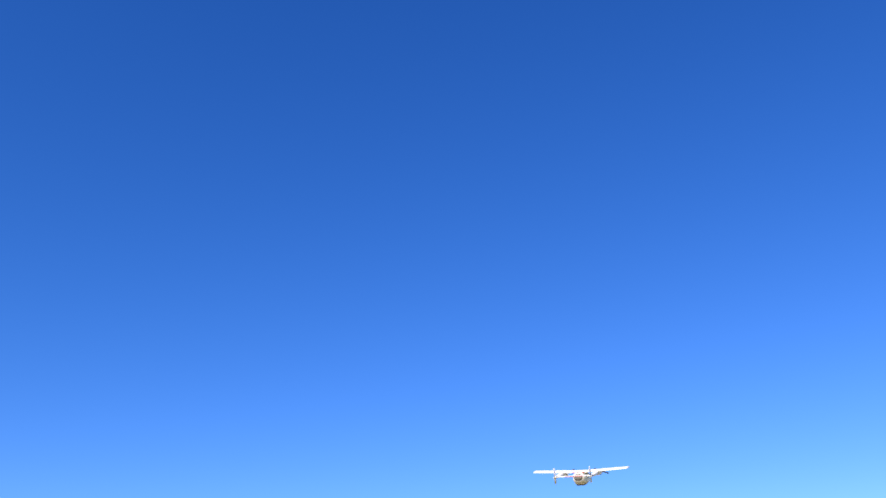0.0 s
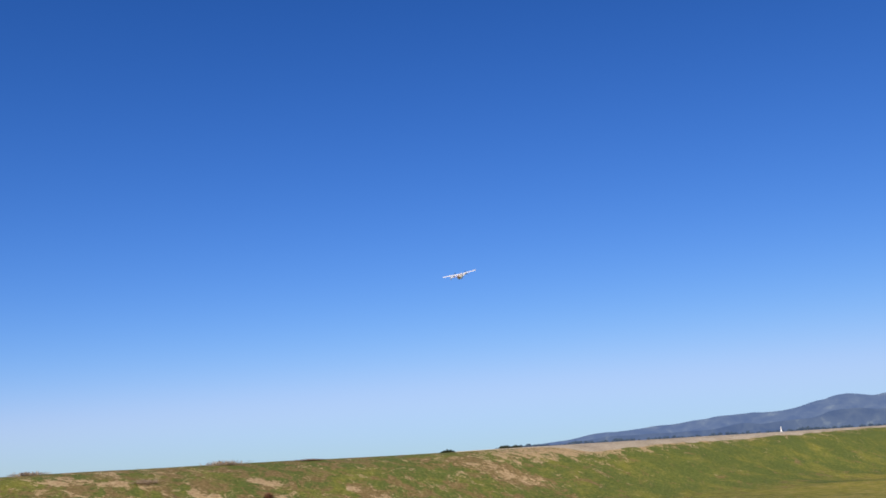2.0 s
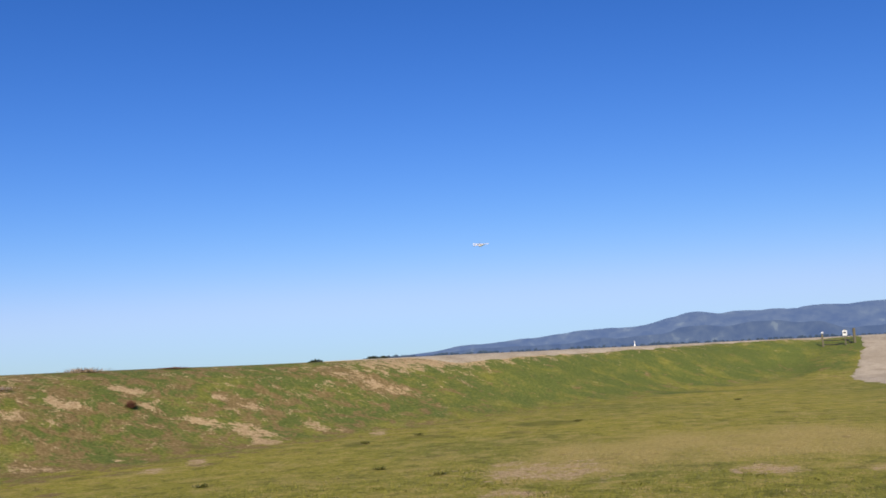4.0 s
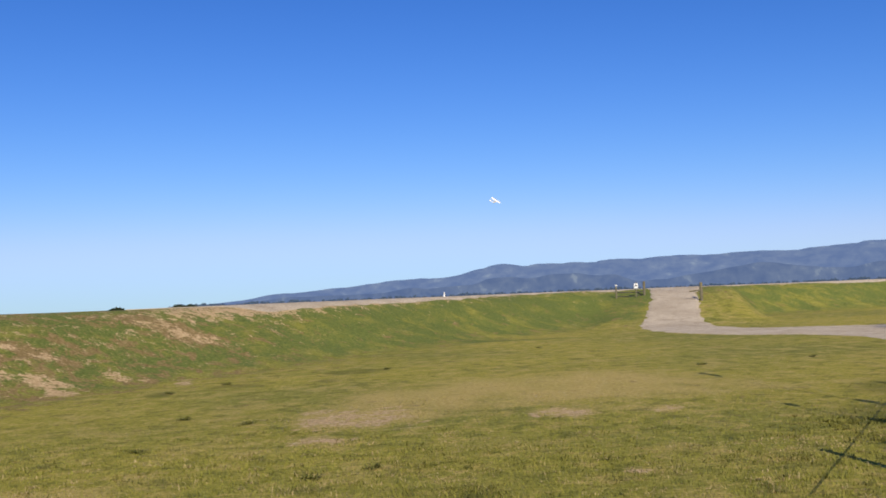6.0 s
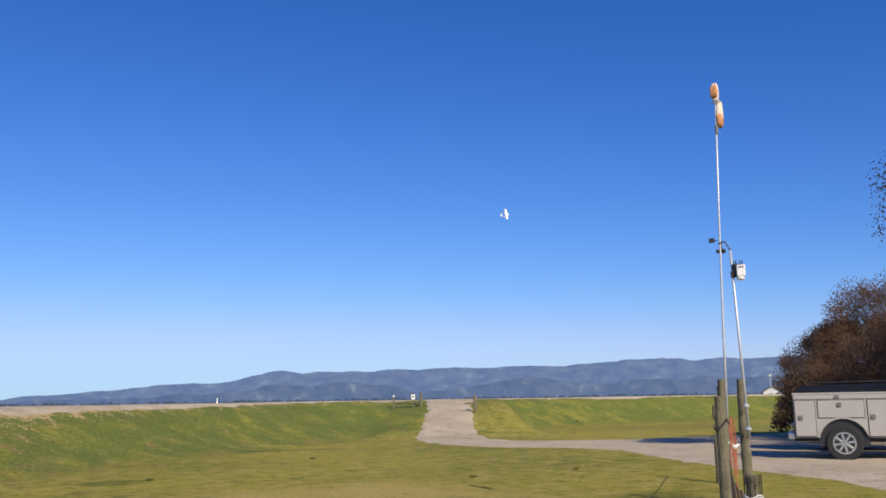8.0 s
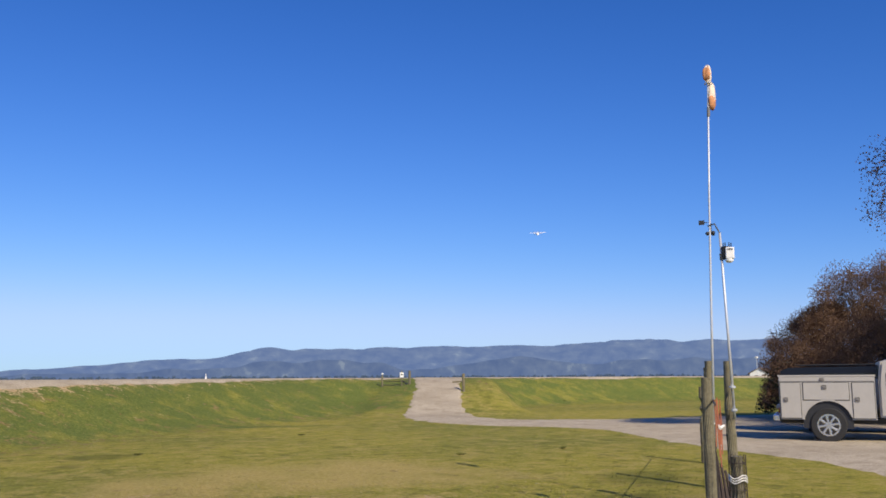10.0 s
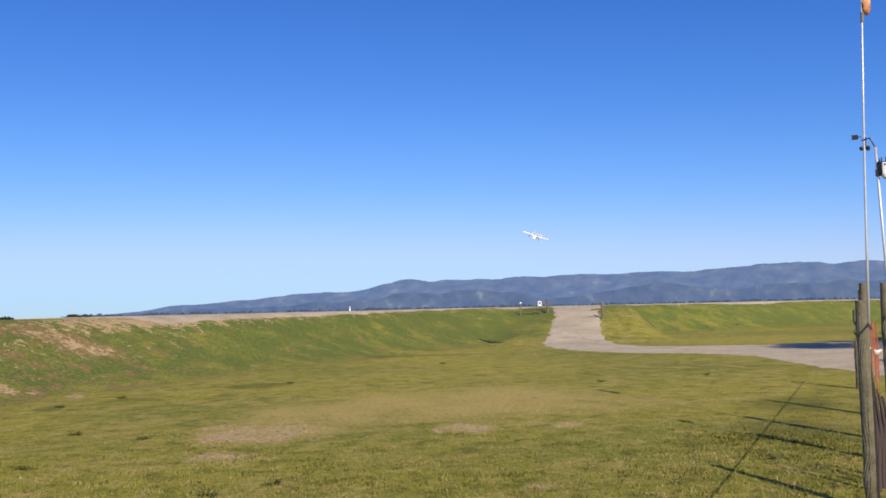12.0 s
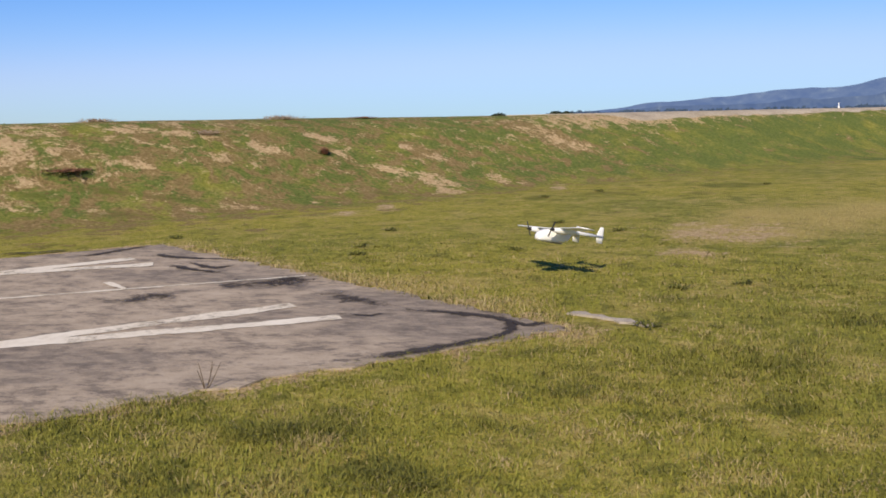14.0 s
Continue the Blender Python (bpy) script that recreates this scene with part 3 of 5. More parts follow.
def make_hills(name, near, far, mat, label, low=1.0):
    """A range of hills between two distances; low: how much of the ridge's height it has, broken up where less than all."""
    az, rr = np.arange(-14, 128, 0.16), np.linspace(near, far, 26)
    h = np.interp(az, [a for a, _ in RIDGE], [e for _, e in RIDGE])
    if low < 1:
        h = h * np.array([low * (1 + 0.75 * noise.noise((a * 0.17, 8.1, 0)) + 0.25 * noise.noise((a * 0.6, 2.7, 0))) for a in az])
    h = np.convolve(np.pad(h, 2, mode="edge"), np.ones(5) / 5, mode="valid")
    verts = []
    for j, r in enumerate(rr):
        s = (r - rr[0]) / (rr[-1] - rr[0])
        for a, e in zip(az, h):
            p = polar(a, r)
            spur = noise.fractal((p.x / 420, p.y / 420, 1.7), 1.0, 2.0, 5)
            rise = (0.40 + 0.6 * smooth_step(0.35, 0.82, s)) * smooth_step(0, 0.30, s)
            fall = 1 - 0.75 * smooth_step(0.86, 1.0, s)
            tall = math.tan(radians(e)) * r * rise * fall
            crumb = noise.fractal((p.x / 90, p.y / 90, 4.2), 1.0, 2.0, 4)
            z = tall * (1 + 0.30 * spur * (1 - smooth_step(0.7, 0.84, s))) + (crumb * 4.0 + spur * 2.0) * min(1, e / 0.5) * rise
            verts.append((p.x, p.y, max(-2, z)))
    n = len(az)
    i = np.arange(len(rr) * n).reshape(len(rr), n)
    faces = np.stack([i[:-1, :-1], i[:-1, 1:], i[1:, 1:], i[1:, :-1]], -1).reshape(-1, 4)
    ob = raw(name, verts, faces.tolist(), mat, smooth=True)
    lie = np.array([(a * 60, r * 0.05, v[2] * 1.6) for (r, a), v in zip(((r, a) for r in rr for a in az), verts)], np.float32)
    ob.data.attributes.new("lie", "FLOAT_VECTOR", "POINT").data.foreach_set("vector", lie.reshape(-1))
    return tagged(ob, label, "mountains", kind="structure")


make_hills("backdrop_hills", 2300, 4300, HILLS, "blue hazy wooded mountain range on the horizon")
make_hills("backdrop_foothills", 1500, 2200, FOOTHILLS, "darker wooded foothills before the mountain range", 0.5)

# ---- more materials ----
WOOD = plain("weathered post wood", (0.165, 0.145, 0.09), 0.9, vary=0.3, scale=7, bump=0.6)
BARK = plain("grey bark", (0.11, 0.09, 0.075), 0.95, vary=0.3, scale=6, bump=0.8)
STEEL = plain("galvanised steel", (0.58, 0.60, 0.63), 0.5, 0.45, vary=0.1)
WIRE = plain("rusty fence wire", (0.07, 0.055, 0.045), 0.7, 0.4)
ROPE = plain("orange cord", (0.42, 0.14, 0.07), 0.85, vary=0.25, scale=30)
CORD = plain("white cord", (0.72, 0.70, 0.66), 0.8, vary=0.15)
TRUCK = plain("grey-white truck paint", (0.385, 0.365, 0.335), 0.35, vary=0.05, scale=3)
SEAM = plain("dark seam", (0.05, 0.05, 0.05), 0.8)
RUBBER = plain("tyre rubber", (0.018, 0.018, 0.019), 0.85)
CHROME = plain("polished alloy", (0.72, 0.72, 0.73), 0.22, 0.95, vary=0.04)
NAVY = plain("black-blue car paint", (0.006, 0.007, 0.012), 0.3, vary=0.1)
LENS = plain("red lamp lens", (0.35, 0.02, 0.02), 0.25)
WHITE = plain("white enamel", (0.80, 0.80, 0.78), 0.4, vary=0.04)
SIGNINK = plain("dark sign ink", (0.05, 0.05, 0.06), 0.6)
SOCK_O = plain("faded orange cloth", (0.55, 0.25, 0.11), 0.85, vary=0.25, scale=22)
SOCK_W = plain("bleached cloth", (0.74, 0.62, 0.49), 0.85, vary=0.2, scale=22)
ROOF = plain("brown roof", (0.12, 0.075, 0.055), 0.85, vary=0.2)
GLASS, gnt, gb = material("dark car glass", 0.12)
gb.inputs["Base Color"].default_value = (0.015, 0.018, 0.02, 1)
GRASS = island("grass blades", (0.18, 0.188, 0.027), (0.30, 0.285, 0.048), 0.85, 0.10, ((0.085, 0.095, 0.018), (0.35, 0.285, 0.11)))
STRAW = island("dry grass blades", (0.28, 0.215, 0.085), (0.48, 0.38, 0.18), 0.85, 0.1)
TUFT = island("tuft blades", (0.07, 0.08, 0.016), (0.29, 0.265, 0.05), 0.8, 0.15)
DARKWEED = island("dark weed leaves", (0.05, 0.058, 0.011), (0.18, 0.175, 0.035), 0.65, 0.2)
RUSSET = island("russet leaves", (0.115, 0.068, 0.044), (0.20, 0.12, 0.073), 0.9, 0.25)
DULL = island("dark evergreen leaves", (0.012, 0.020, 0.010), (0.040, 0.055, 0.024), 0.7, 0.1)
TWIG = island("dry twigs", (0.34, 0.26, 0.18), (0.60, 0.48, 0.34), 0.9, 0.35)
TUMBLE = island("red-brown twigs", (0.17, 0.08, 0.045), (0.36, 0.19, 0.11), 0.9, 0.2)


def frame_at(x, y, az, z=0.0):
    """A pose at x, y whose +x axis points to the azimuth az."""
    return Matrix.Translation((x, y, z)) @ Matrix.Rotation(radians(90 - az), 4, "Z")


def outline(points, depth, y0=0.0, bevel=0.0):
    """A slab: a shape in x and z, deep along +y from y0."""
    bm = bmesh.new()
    a = [bm.verts.new((x, y0, z)) for x, z in points]
    b = [bm.verts.new((x, y0 + depth, z)) for x, z in points]
    bm.faces.new(a)
    bm.faces.new(b[::-1])
    n = len(points)
    for k in range(n):
        bm.faces.new((a[k], b[k], b[(k + 1) % n], a[(k + 1) % n]))
    bmesh.ops.recalc_face_normals(bm, faces=bm.faces)
    if bevel:
        bmesh.ops.bevel(bm, geom=[e for e in bm.edges if abs(e.verts[0].co.y - e.verts[1].co.y) < 1e-6], offset=bevel, segments=2, affect="EDGES")
    return bm


def arc(cx, cz, r, a0, a1, n=12):
    return [(cx + r * math.cos(radians(a0 + (a1 - a0) * k / n)), cz + r * math.sin(radians(a0 + (a1 - a0) * k / n))) for k in range(n + 1)]


# ---- vehicles in the yard: x runs towards the nose, y to the far side, origin at a rear wheel's foot ----


def wheel(parent, x, y, r, rim, side):
    """A wheel with a treaded tyre and a five-spoked alloy rim; side -1 faces -y."""
    w = 0.27
    ty = part("wheel", tube([(x, y - w / 2, r), (x, y - w / 2 + 0.03, r), (x, y + w / 2 - 0.03, r), (x, y + w / 2, r)], [r * 0.93, r, r, r * 0.93], 32), RUBBER, parent, "black tyre on a bright alloy rim", False)
    f = y + side * (w / 2 + 0.004)
    dish = tube([(x, f, r), (x, f - side * 0.05, r)], [rim, rim * 0.95], 28, False)
    part("rim", join(dish, tube([(x, f + side * 0.004, r), (x, f - side * 0.03, r)], [rim * 0.30, rim * 0.34], 16)), CHROME, ty)
    part("rim_well", tube([(x, f - side * 0.051, r), (x, f - side * 0.055, r)], rim * 0.96, 28), BLACK, ty)
    for k in range(8):
        a = radians(45 * k + 10)
        sp = box((rim * 0.78, 0.02, rim * 0.21), (rim * 0.6, 0, 0), 0.006)
        sp.transform(Matrix.Translation((x, f - side * 0.012, r)) @ Matrix.Rotation(-a, 4, "Y"))
        part("spoke", sp, CHROME, ty)
    lip = bmesh.new()
    for q in range(28):
        a, b = 2 * math.pi * q / 28, 2 * math.pi * (q + 1) / 28
        vs = [lip.verts.new((x + rr * math.cos(t), f + side * 0.003, r + rr * math.sin(t))) for rr, t in ((rim, a), (rim, b), (rim * 0.86, b), (rim * 0.86, a))]
        lip.faces.new(vs)
    part("rim_lip", lip, CHROME, ty)


def make_truck():
    t = base("utility_truck", frame_at(17.45, 17.45, 134.5), "grey-white utility truck with a panelled service body", "truck")
    wr = 0.43
    z0, z1 = 0.56, 1.63
    notch = arc(0, 0.47, 0.56, 167, 13, 14)
    side = [(-1.12, z0), (-0.545, z0)] + notch + [(0.545, z0), (1.1, z0), (1.1, z1), (-1.12, z1)]
    body = part("service_body", outline(side, 0.46, 0.0, 0.015), TRUCK, t)
    part("service_body_far", outline(side, 0.46, 1.54, 0.015), TRUCK, t)
    part("wheel_well", box((1.15, 0.5, 0.75), (0, 0.30, 0.72)), BLACK, t)
    part("bed_floor", box((2.3, 1.1, 0.08), (-0.07, 1.0, 0.86)), TRUCK, t)
    part("tailgate", box((0.06, 1.06, 0.72), (-1.09, 1.0, 1.1), 0.012), TRUCK, t)
    part("top_rail", box((2.26, 0.50, 0.045), (-0.01, 0.245, z1 + 0.012), 0.012), TRUCK, t)
    for name, x0, x1, a, b in (("rear_door", -1.09, -0.62, 0.60, 1.47), ("lid_door", -0.55, 0.50, 1.05, 1.47), ("front_door", 0.58, 1.07, 0.60, 1.47)):
        part("door_gap", box((x1 - x0 + 0.03, 0.012, b - a + 0.03), ((x0 + x1) / 2, -0.002, (a + b) / 2)), SEAM, body)
        door = part(name, box((x1 - x0, 0.024, b - a), ((x0 + x1) / 2, -0.008, (a + b) / 2), 0.009), TRUCK, body)
        hx, hz = {"rear_door": (-0.97, 1.05), "lid_door": (-0.06, 1.36), "front_door": (0.68, 1.06)}[name]
        part("latch", join(box((0.11, 0.012, 0.11), (hx, -0.024, hz), 0.02), box((0.05, 0.02, 0.03), (hx, -0.034, hz), 0.006)), GREY, door, "dark recessed latch")
    part("rail_latch", box((0.11, 0.014, 0.08), (-0.10, -0.006, 1.555), 0.02), GREY, body, "dark latch on the top rail")
    part("rail_seam", box((2.2, 0.008, 0.014), (-0.02, -0.001, 1.505)), SEAM, body)
    part("arch_trim", loft([[(r * math.cos(radians(a)), y, 0.47 + r * math.sin(radians(a))) for r, y in ((0.555, -0.014), (0.595, -0.014), (0.595, 0.0), (0.555, 0.0))] for a in range(16, 165, 8)]), TRUCK, body, "raised wheel arch lip")
    part("bumper", box((0.16, 1.9, 0.16), (-1.21, 1.0, 0.60), 0.03), CHROME, t, "bright step bumper")
    part("tail_lamp", box((0.03, 0.10, 0.13), (-1.14, 0.22, 0.78), 0.008), LENS, t, "red tail lamp")
    part("chassis", box((5.0, 0.8, 0.16), (1.35, 1.0, 0.52), 0.02), BLACK, t)
    part("axle", tube([(0, 0.1, wr), (0, 1.9, wr)], 0.06, 10), BLACK, t)
    for bx in (-0.9, -0.62):
        part("muffler", tube([(bx - 0.12, 0.75, 0.47), (bx + 0.12, 0.72, 0.47)], 0.07, 10), CHROME, t)
    cab = [(1.18, 0.62), (1.18, 1.45), (1.25, 1.98), (1.5, 2.06), (2.55, 2.04), (2.85, 1.95), (3.45, 1.42), (4.55, 1.30), (4.72, 1.12), (4.74, 0.62), (4.28, 0.60)] + arc(3.72, 0.46, 0.54, 15, 165, 10) + [(3.1, 0.60)]
    cabin = part("cab", outline(cab, 1.88, 0.06, 0.05), TRUCK, t)
    part("side_window", outline([(1.42, 1.45), (1.46, 1.92), (2.5, 1.92), (3.1, 1.45)], 0.02, 0.042), GLASS, cabin, "dark tinted side window")
    part("windscreen", box((0.02, 1.5, 0.66), (3.17, 1.0, 1.70), 0.004, Matrix.Rotation(radians(-48), 4, "Y")), GLASS, cabin, "dark windscreen")
    part("rear_window", box((0.02, 1.2, 0.38), (1.205, 1.0, 1.72)), GLASS, cabin)
    part("cab_door_seam", box((0.012, 0.012, 1.2), (1.36, 0.056, 1.1)), SEAM, cabin)
    part("cab_door_handle", box((0.16, 0.03, 0.04), (1.62, 0.046, 1.30), 0.01), CHROME, cabin)
    for s, y in ((-1, 0.13), (1, 1.87)):
        wheel(t, 0, y, wr, 0.27, s)
        wheel(t, 3.72, y, wr, 0.27, s)
    return t


make_truck()


def make_suv():
    t = base("parked_car", frame_at(19.7, 20.1, 134.5), "black-blue parked van with a long dark roof", "car")
    prof = [(-1.0, 0.45), (-1.0, 1.2), (-0.93, 1.78), (-0.7, 1.88), (2.2, 1.91), (2.75, 1.8), (3.35, 1.22), (4.1, 1.08), (4.28, 0.85), (4.28, 0.45), (3.6, 0.42)] + arc(3.15, 0.36, 0.42, 8, 172, 8) + [(0.45, 0.42)] + arc(0, 0.36, 0.42, 8, 172, 8)
    b = part("car_body", outline(prof, 1.85, 0, 0.06), NAVY, t)
    part("side_glass", outline([(-0.7, 1.22), (-0.62, 1.70), (2.2, 1.73), (2.85, 1.22)], 0.02, -0.014), GLASS, b)
    part("front_glass", box((0.02, 1.5, 0.72), (3.07, 0.92, 1.52), 0.0, Matrix.Rotation(radians(-41), 4, "Y")), GLASS, b)
    for y in (0.04, 0.96):
        part("roof_bar", tube([(-0.5, y * 1.85, 1.95), (2.0, y * 1.85, 1.96)], 0.018, 6), BLACK, b)
    for x in (0, 3.15):
        for s, y in ((-1, 0.14), (1, 1.71)):
            wheel(t, x, y, 0.34, 0.22, s)
    return t


make_suv()

# ---- fence, wind sock and weather station ----
FENCE = [(39.85, 6.2, 1.14, 0.043), (38.3, 7.9, 1.64, 0.046), (39.6, 10.2, 1.81, 0.050), (38.5, 11.9, 1.84, 0.054), (38.3, 14.4, 1.78, 0.055), (38.0, 18.4, 1.45, 0.055)]


def make_fence():
    f = base("wire_fence", pose(0, 0, 0), "weathered wooden fence posts with rusty wire mesh", "fence")
    rng = random.Random(5)
    for k, (az, r, h, w) in enumerate(FENCE):
        p = polar(az, r)
        lean = Vector((rng.uniform(-0.012, 0.012), rng.uniform(-0.012, 0.012), 0))
        n = 7
        bm = tube([p + lean * h * (j / n) + Vector((rng.uniform(-.004, .004), rng.uniform(-.004, .004), h * j / n - 0.1 * (j == 0))) for j in range(n + 1)], [w * rng.uniform(0.96, 1.06) * (1.12 - 0.12 * j / n) for j in range(n)] + [w * 0.9], 14)
        post = part("fence_post", bm, WOOD, f)
        if k == 0:
            mesh = [tube([p + Vector((0.054 * math.cos(a), 0.054 * math.sin(a), 0.02)), p + Vector((0.054 * math.cos(a), 0.054 * math.sin(a), 1.15))], 0.003, 4) for a in np.arange(0, 6.28, 0.52)]
            mesh += [tube([p + Vector((0.054 * math.cos(a), 0.054 * math.sin(a), z)) for a in np.linspace(0, 6.28, 13)], 0.003, 4, False) for z in np.arange(0.08, 1.15, 0.085)]
            part("mesh_wrap", join(*mesh), WIRE, post, "rusty wire mesh wrapped round the post")
            for z in (0.985, 1.0, 1.015):
                part("white_cord", tube([p + Vector((0.058 * math.cos(a), 0.058 * math.sin(a), z + 0.012 * math.sin(3 * a))) for a in np.linspace(0, 6.28, 15)], 0.004, 6, False), CORD, post, "white cord tied round the post")
            part("split_wood", box((0.045, 0.03, 0.5), p + Vector((-0.015, -0.046, 0.36)), 0.008), plain("fresh split wood", (0.42, 0.24, 0.13), 0.9, vary=0.3), post, "pale split in the wood")
    ends = polar(38.75, 6.0), polar(38.45, 18.6)
    line = [ends[0].lerp(ends[1], k / 5) for k in range(6)]
    wires = []
    for a, b in zip(line, line[1:]):
        n = max(2, int((b - a).length / 0.09))
        for z in np.arange(0.08, 1.15, 0.107):
            wires.append(tube([a + Vector((0, 0, z)), a.lerp(b, 0.5) + Vector((0, 0, z - 0.012)), b + Vector((0, 0, z))], 0.0035 if z > 1.05 else 0.0018, 4))
        for k in range(1, n):
            q = a.lerp(b, k / n)
            wires.append(tube([q, q + Vector((0, 0, 1.13))], 0.0018, 4))
    part("wire_mesh", join(*wires), WIRE, f, "rusty wire mesh")
    part("top_wire", tube([v + Vector((0, 0, 1.47 - 0.025 * k)) for k, v in enumerate(line)], 0.0075, 6), WIRE, f, "twisted wire along the post tops")
    a, b = polar(38.35, 8.1), polar(39.35, 9.6)
    for k in range(5):
        pts = [a.lerp(b, 0.35 + 0.08 * k) + Vector((rng.uniform(-.02, .02), 0, 1.42 + rng.uniform(-.04, .04))), a.lerp(b, 0.36 + 0.08 * k) + Vector((0, 0, 1.22)), a.lerp(b, 0.38 + 0.07 * k) + Vector((rng.uniform(-.03, .03), 0, 1.02 - 0.1 * (k % 3)))]
        part("orange_cord", tube(pts, 0.006, 6), ROPE, f, "orange cord hanging on the fence")
    part("cord_knot", tube([polar(38.7, 8.8, 1.22), polar(38.95, 8.9, 1.17), polar(39.2, 9.0, 1.19)], [0.012, 0.02, 0.012], 6), CORD, f, "white cord knot")
    for k in range(4):
        q = polar(38.7 + 0.22 * k, 8.6 + 0.2 * k)
        part("bramble_stem", tube([q, q + Vector((0.03, 0.02, 0.5)), q + Vector((-0.02, 0.03, 1.0 - 0.08 * k))], [0.028, 0.022, 0.012], 6), plain("dead stem", (0.07, 0.05, 0.045), 0.95), f, "dark dead stem grown up the fence")
    return f


make_fence()


def make_windsock():
    foot, top = polar(38.62, 11.75, 0.9), polar(39.27, 11.75, 5.62)
    w = base("wind_sock", Matrix.Translation(foot), "faded orange wind sock hanging limp on a steel pole", "wind sock")
    rel = top - foot
    part("pole", tube([(0, 0, 0), rel * 0.3 + Vector((-0.012, 0, 0)), rel * 0.62 + Vector((-0.014, 0, 0)), rel], [0.016, 0.015, 0.013, 0.011], 10), STEEL, w, smooth=True)
    part("ferrule", tube([rel * 0.86, rel * 0.885], 0.021, 10), GREY, w)
    rng = random.Random(2)

    def cloth(zs, rs, seed, turns, off):
        rings = []
        for z, r in zip(zs, rs):
            ring_ = []
            for k in range(18):
                a = 2 * math.pi * k / 18
                rr = 0.84 * r * (1 + 0.22 * math.sin(turns * a + seed + z * 3) + 0.08 * math.sin(7 * a + seed))
                ring_.append((rel.x + off + rr * math.cos(a), rel.y + rr * 0.8 * math.sin(a), rel.z + z + 0.012 * math.sin(3 * a + seed)))
            rings.append(ring_)
        return loft(rings)

    part("hood", cloth([0.02, 0.0, -0.06, -0.13, -0.19, -0.225], [0.015, 0.042, 0.060, 0.062, 0.048, 0.025], 0.4, 3, 0.0), SOCK_W, w, "bleached folded mouth of the sock", True)
    part("hood_stripe", cloth([-0.015, -0.05, -0.12, -0.18], [0.038, 0.060, 0.065, 0.05], 0.4, 3, -0.012), SOCK_O, w, "orange stripe", True)
    part("sock_tail", cloth([-0.215, -0.25, -0.33, -0.42, -0.50, -0.555], [0.025, 0.045, 0.056, 0.062, 0.06, 0.04], 1.7, 2, 0.045), SOCK_W, w, "bleached hanging cloth", True)
    part("tail_stripe", cloth([-0.40, -0.45, -0.52, -0.56], [0.063, 0.064, 0.062, 0.04], 1.7, 2, 0.043), SOCK_O, w, "orange band", True)
    part("hoop", tube([(rel.x + 0.05 * math.cos(a), rel.y + 0.05 * math.sin(a), rel.z - 0.222) for a in np.linspace(0, 6.28, 13)], 0.006, 6, False), STEEL, w)
    return w


make_windsock()


def make_station():
    foot, top = polar(39.85, 10.05, 1.2), polar(39.5, 10.05, 3.18)
    s = base("weather_station", Matrix.Translation(foot), "weather station with white sensor box on a steel pole", "weather station")
    rel = top - foot
    part("pole", tube([(0, 0, 0), rel * 0.5, rel], [0.015, 0.014, 0.0135], 10), STEEL, s, smooth=True)
    for z in (0.05, 0.17):
        part("clamp", tube([rel * z + Vector((0, 0, -0.012)), rel * z + Vector((0, 0, 0.012))], 0.032, 10), STEEL, s)
    turn = Matrix.Rotation(radians(-40), 4, "Z")
    side, front = turn.to_3x3() @ Vector((1, 0, 0)), turn.to_3x3() @ Vector((0, -1, 0))
    c = rel * 0.885
    b = part("sensor_box", box((0.088, 0.06, 0.125), c + side * 0.088 + front * 0.03, 0.010, turn), WHITE, s, "white sensor box")
    for k in range(3):
        part("box_vent", box((0.014, 0.004, 0.02), c + side * (0.07 + 0.02 * k) + front * 0.061 + Vector((0, 0, 0.04)), 0.0, turn), GREY, b)
    part("sensor_cup", tube([c + side * 0.08 + front * 0.02 + Vector((0, 0, z)) for z in (-0.062, -0.085, -0.10)], [0.044, 0.042, 0.028], 16), WHITE, s, "white rounded cup under the box")
    part("rain_funnel", tube([c + side * 0.042 + Vector((0, 0, z)) for z in (-0.05, 0.0, 0.075)], [0.040, 0.043, 0.045], 16), BLACK, s, "black rain funnel")
    for k in range(6):
        a = 1.047 * k
        q = c + side * (0.062 + 0.04 * math.cos(a)) + front * 0.04 * math.sin(a)
        part("funnel_spike", tube([q + Vector((0, 0, 0.05)), q + Vector((0, 0, 0.115))], 0.006, 5), BLACK, s)
    part("solar_panel", box((0.06, 0.006, 0.07), c + side * 0.01 + front * 0.02 + Vector((0, 0, -0.035)), 0.002, turn), BLACK, s, "small black panel")
    tip = polar(38.8, 10.05, 3.26) - foot
    part("arm", tube([rel, rel.lerp(tip, 0.4) + Vector((0, 0, 0.07)), tip], 0.008, 8), BLACK, s, "black sensor arm")
    part("cup_shaft", tube([tip + Vector((0.03, -0.02, -0.09)), tip + Vector((0.03, -0.02, 0.03))], 0.006, 8), BLACK, s)
    for k in range(3):
        a = 2.094 * k + 0.4
        q = tip + Vector((0.03 + 0.04 * math.cos(a), -0.02 + 0.04 * math.sin(a), -0.08))
        bm = bmesh.new()
        bmesh.ops.create_uvsphere(bm, u_segments=10, v_segments=6, radius=0.022, matrix=Matrix.Translation(q))
        part("wind_cup", bm, BLACK, s, smooth=True)
    v = tip + Vector((-0.05, 0.035, 0.04))
    part("wind_vane", join(tube([tip + Vector((0, 0, 0.04)), v], 0.005, 6), box((0.06, 0.004, 0.05), v, 0.0, turn)), BLACK, s)
    return s


make_station()

# ---- on the levee ----


def ground_at(x, y):
    return float(height(np.array([x]), np.array([y]))[0])


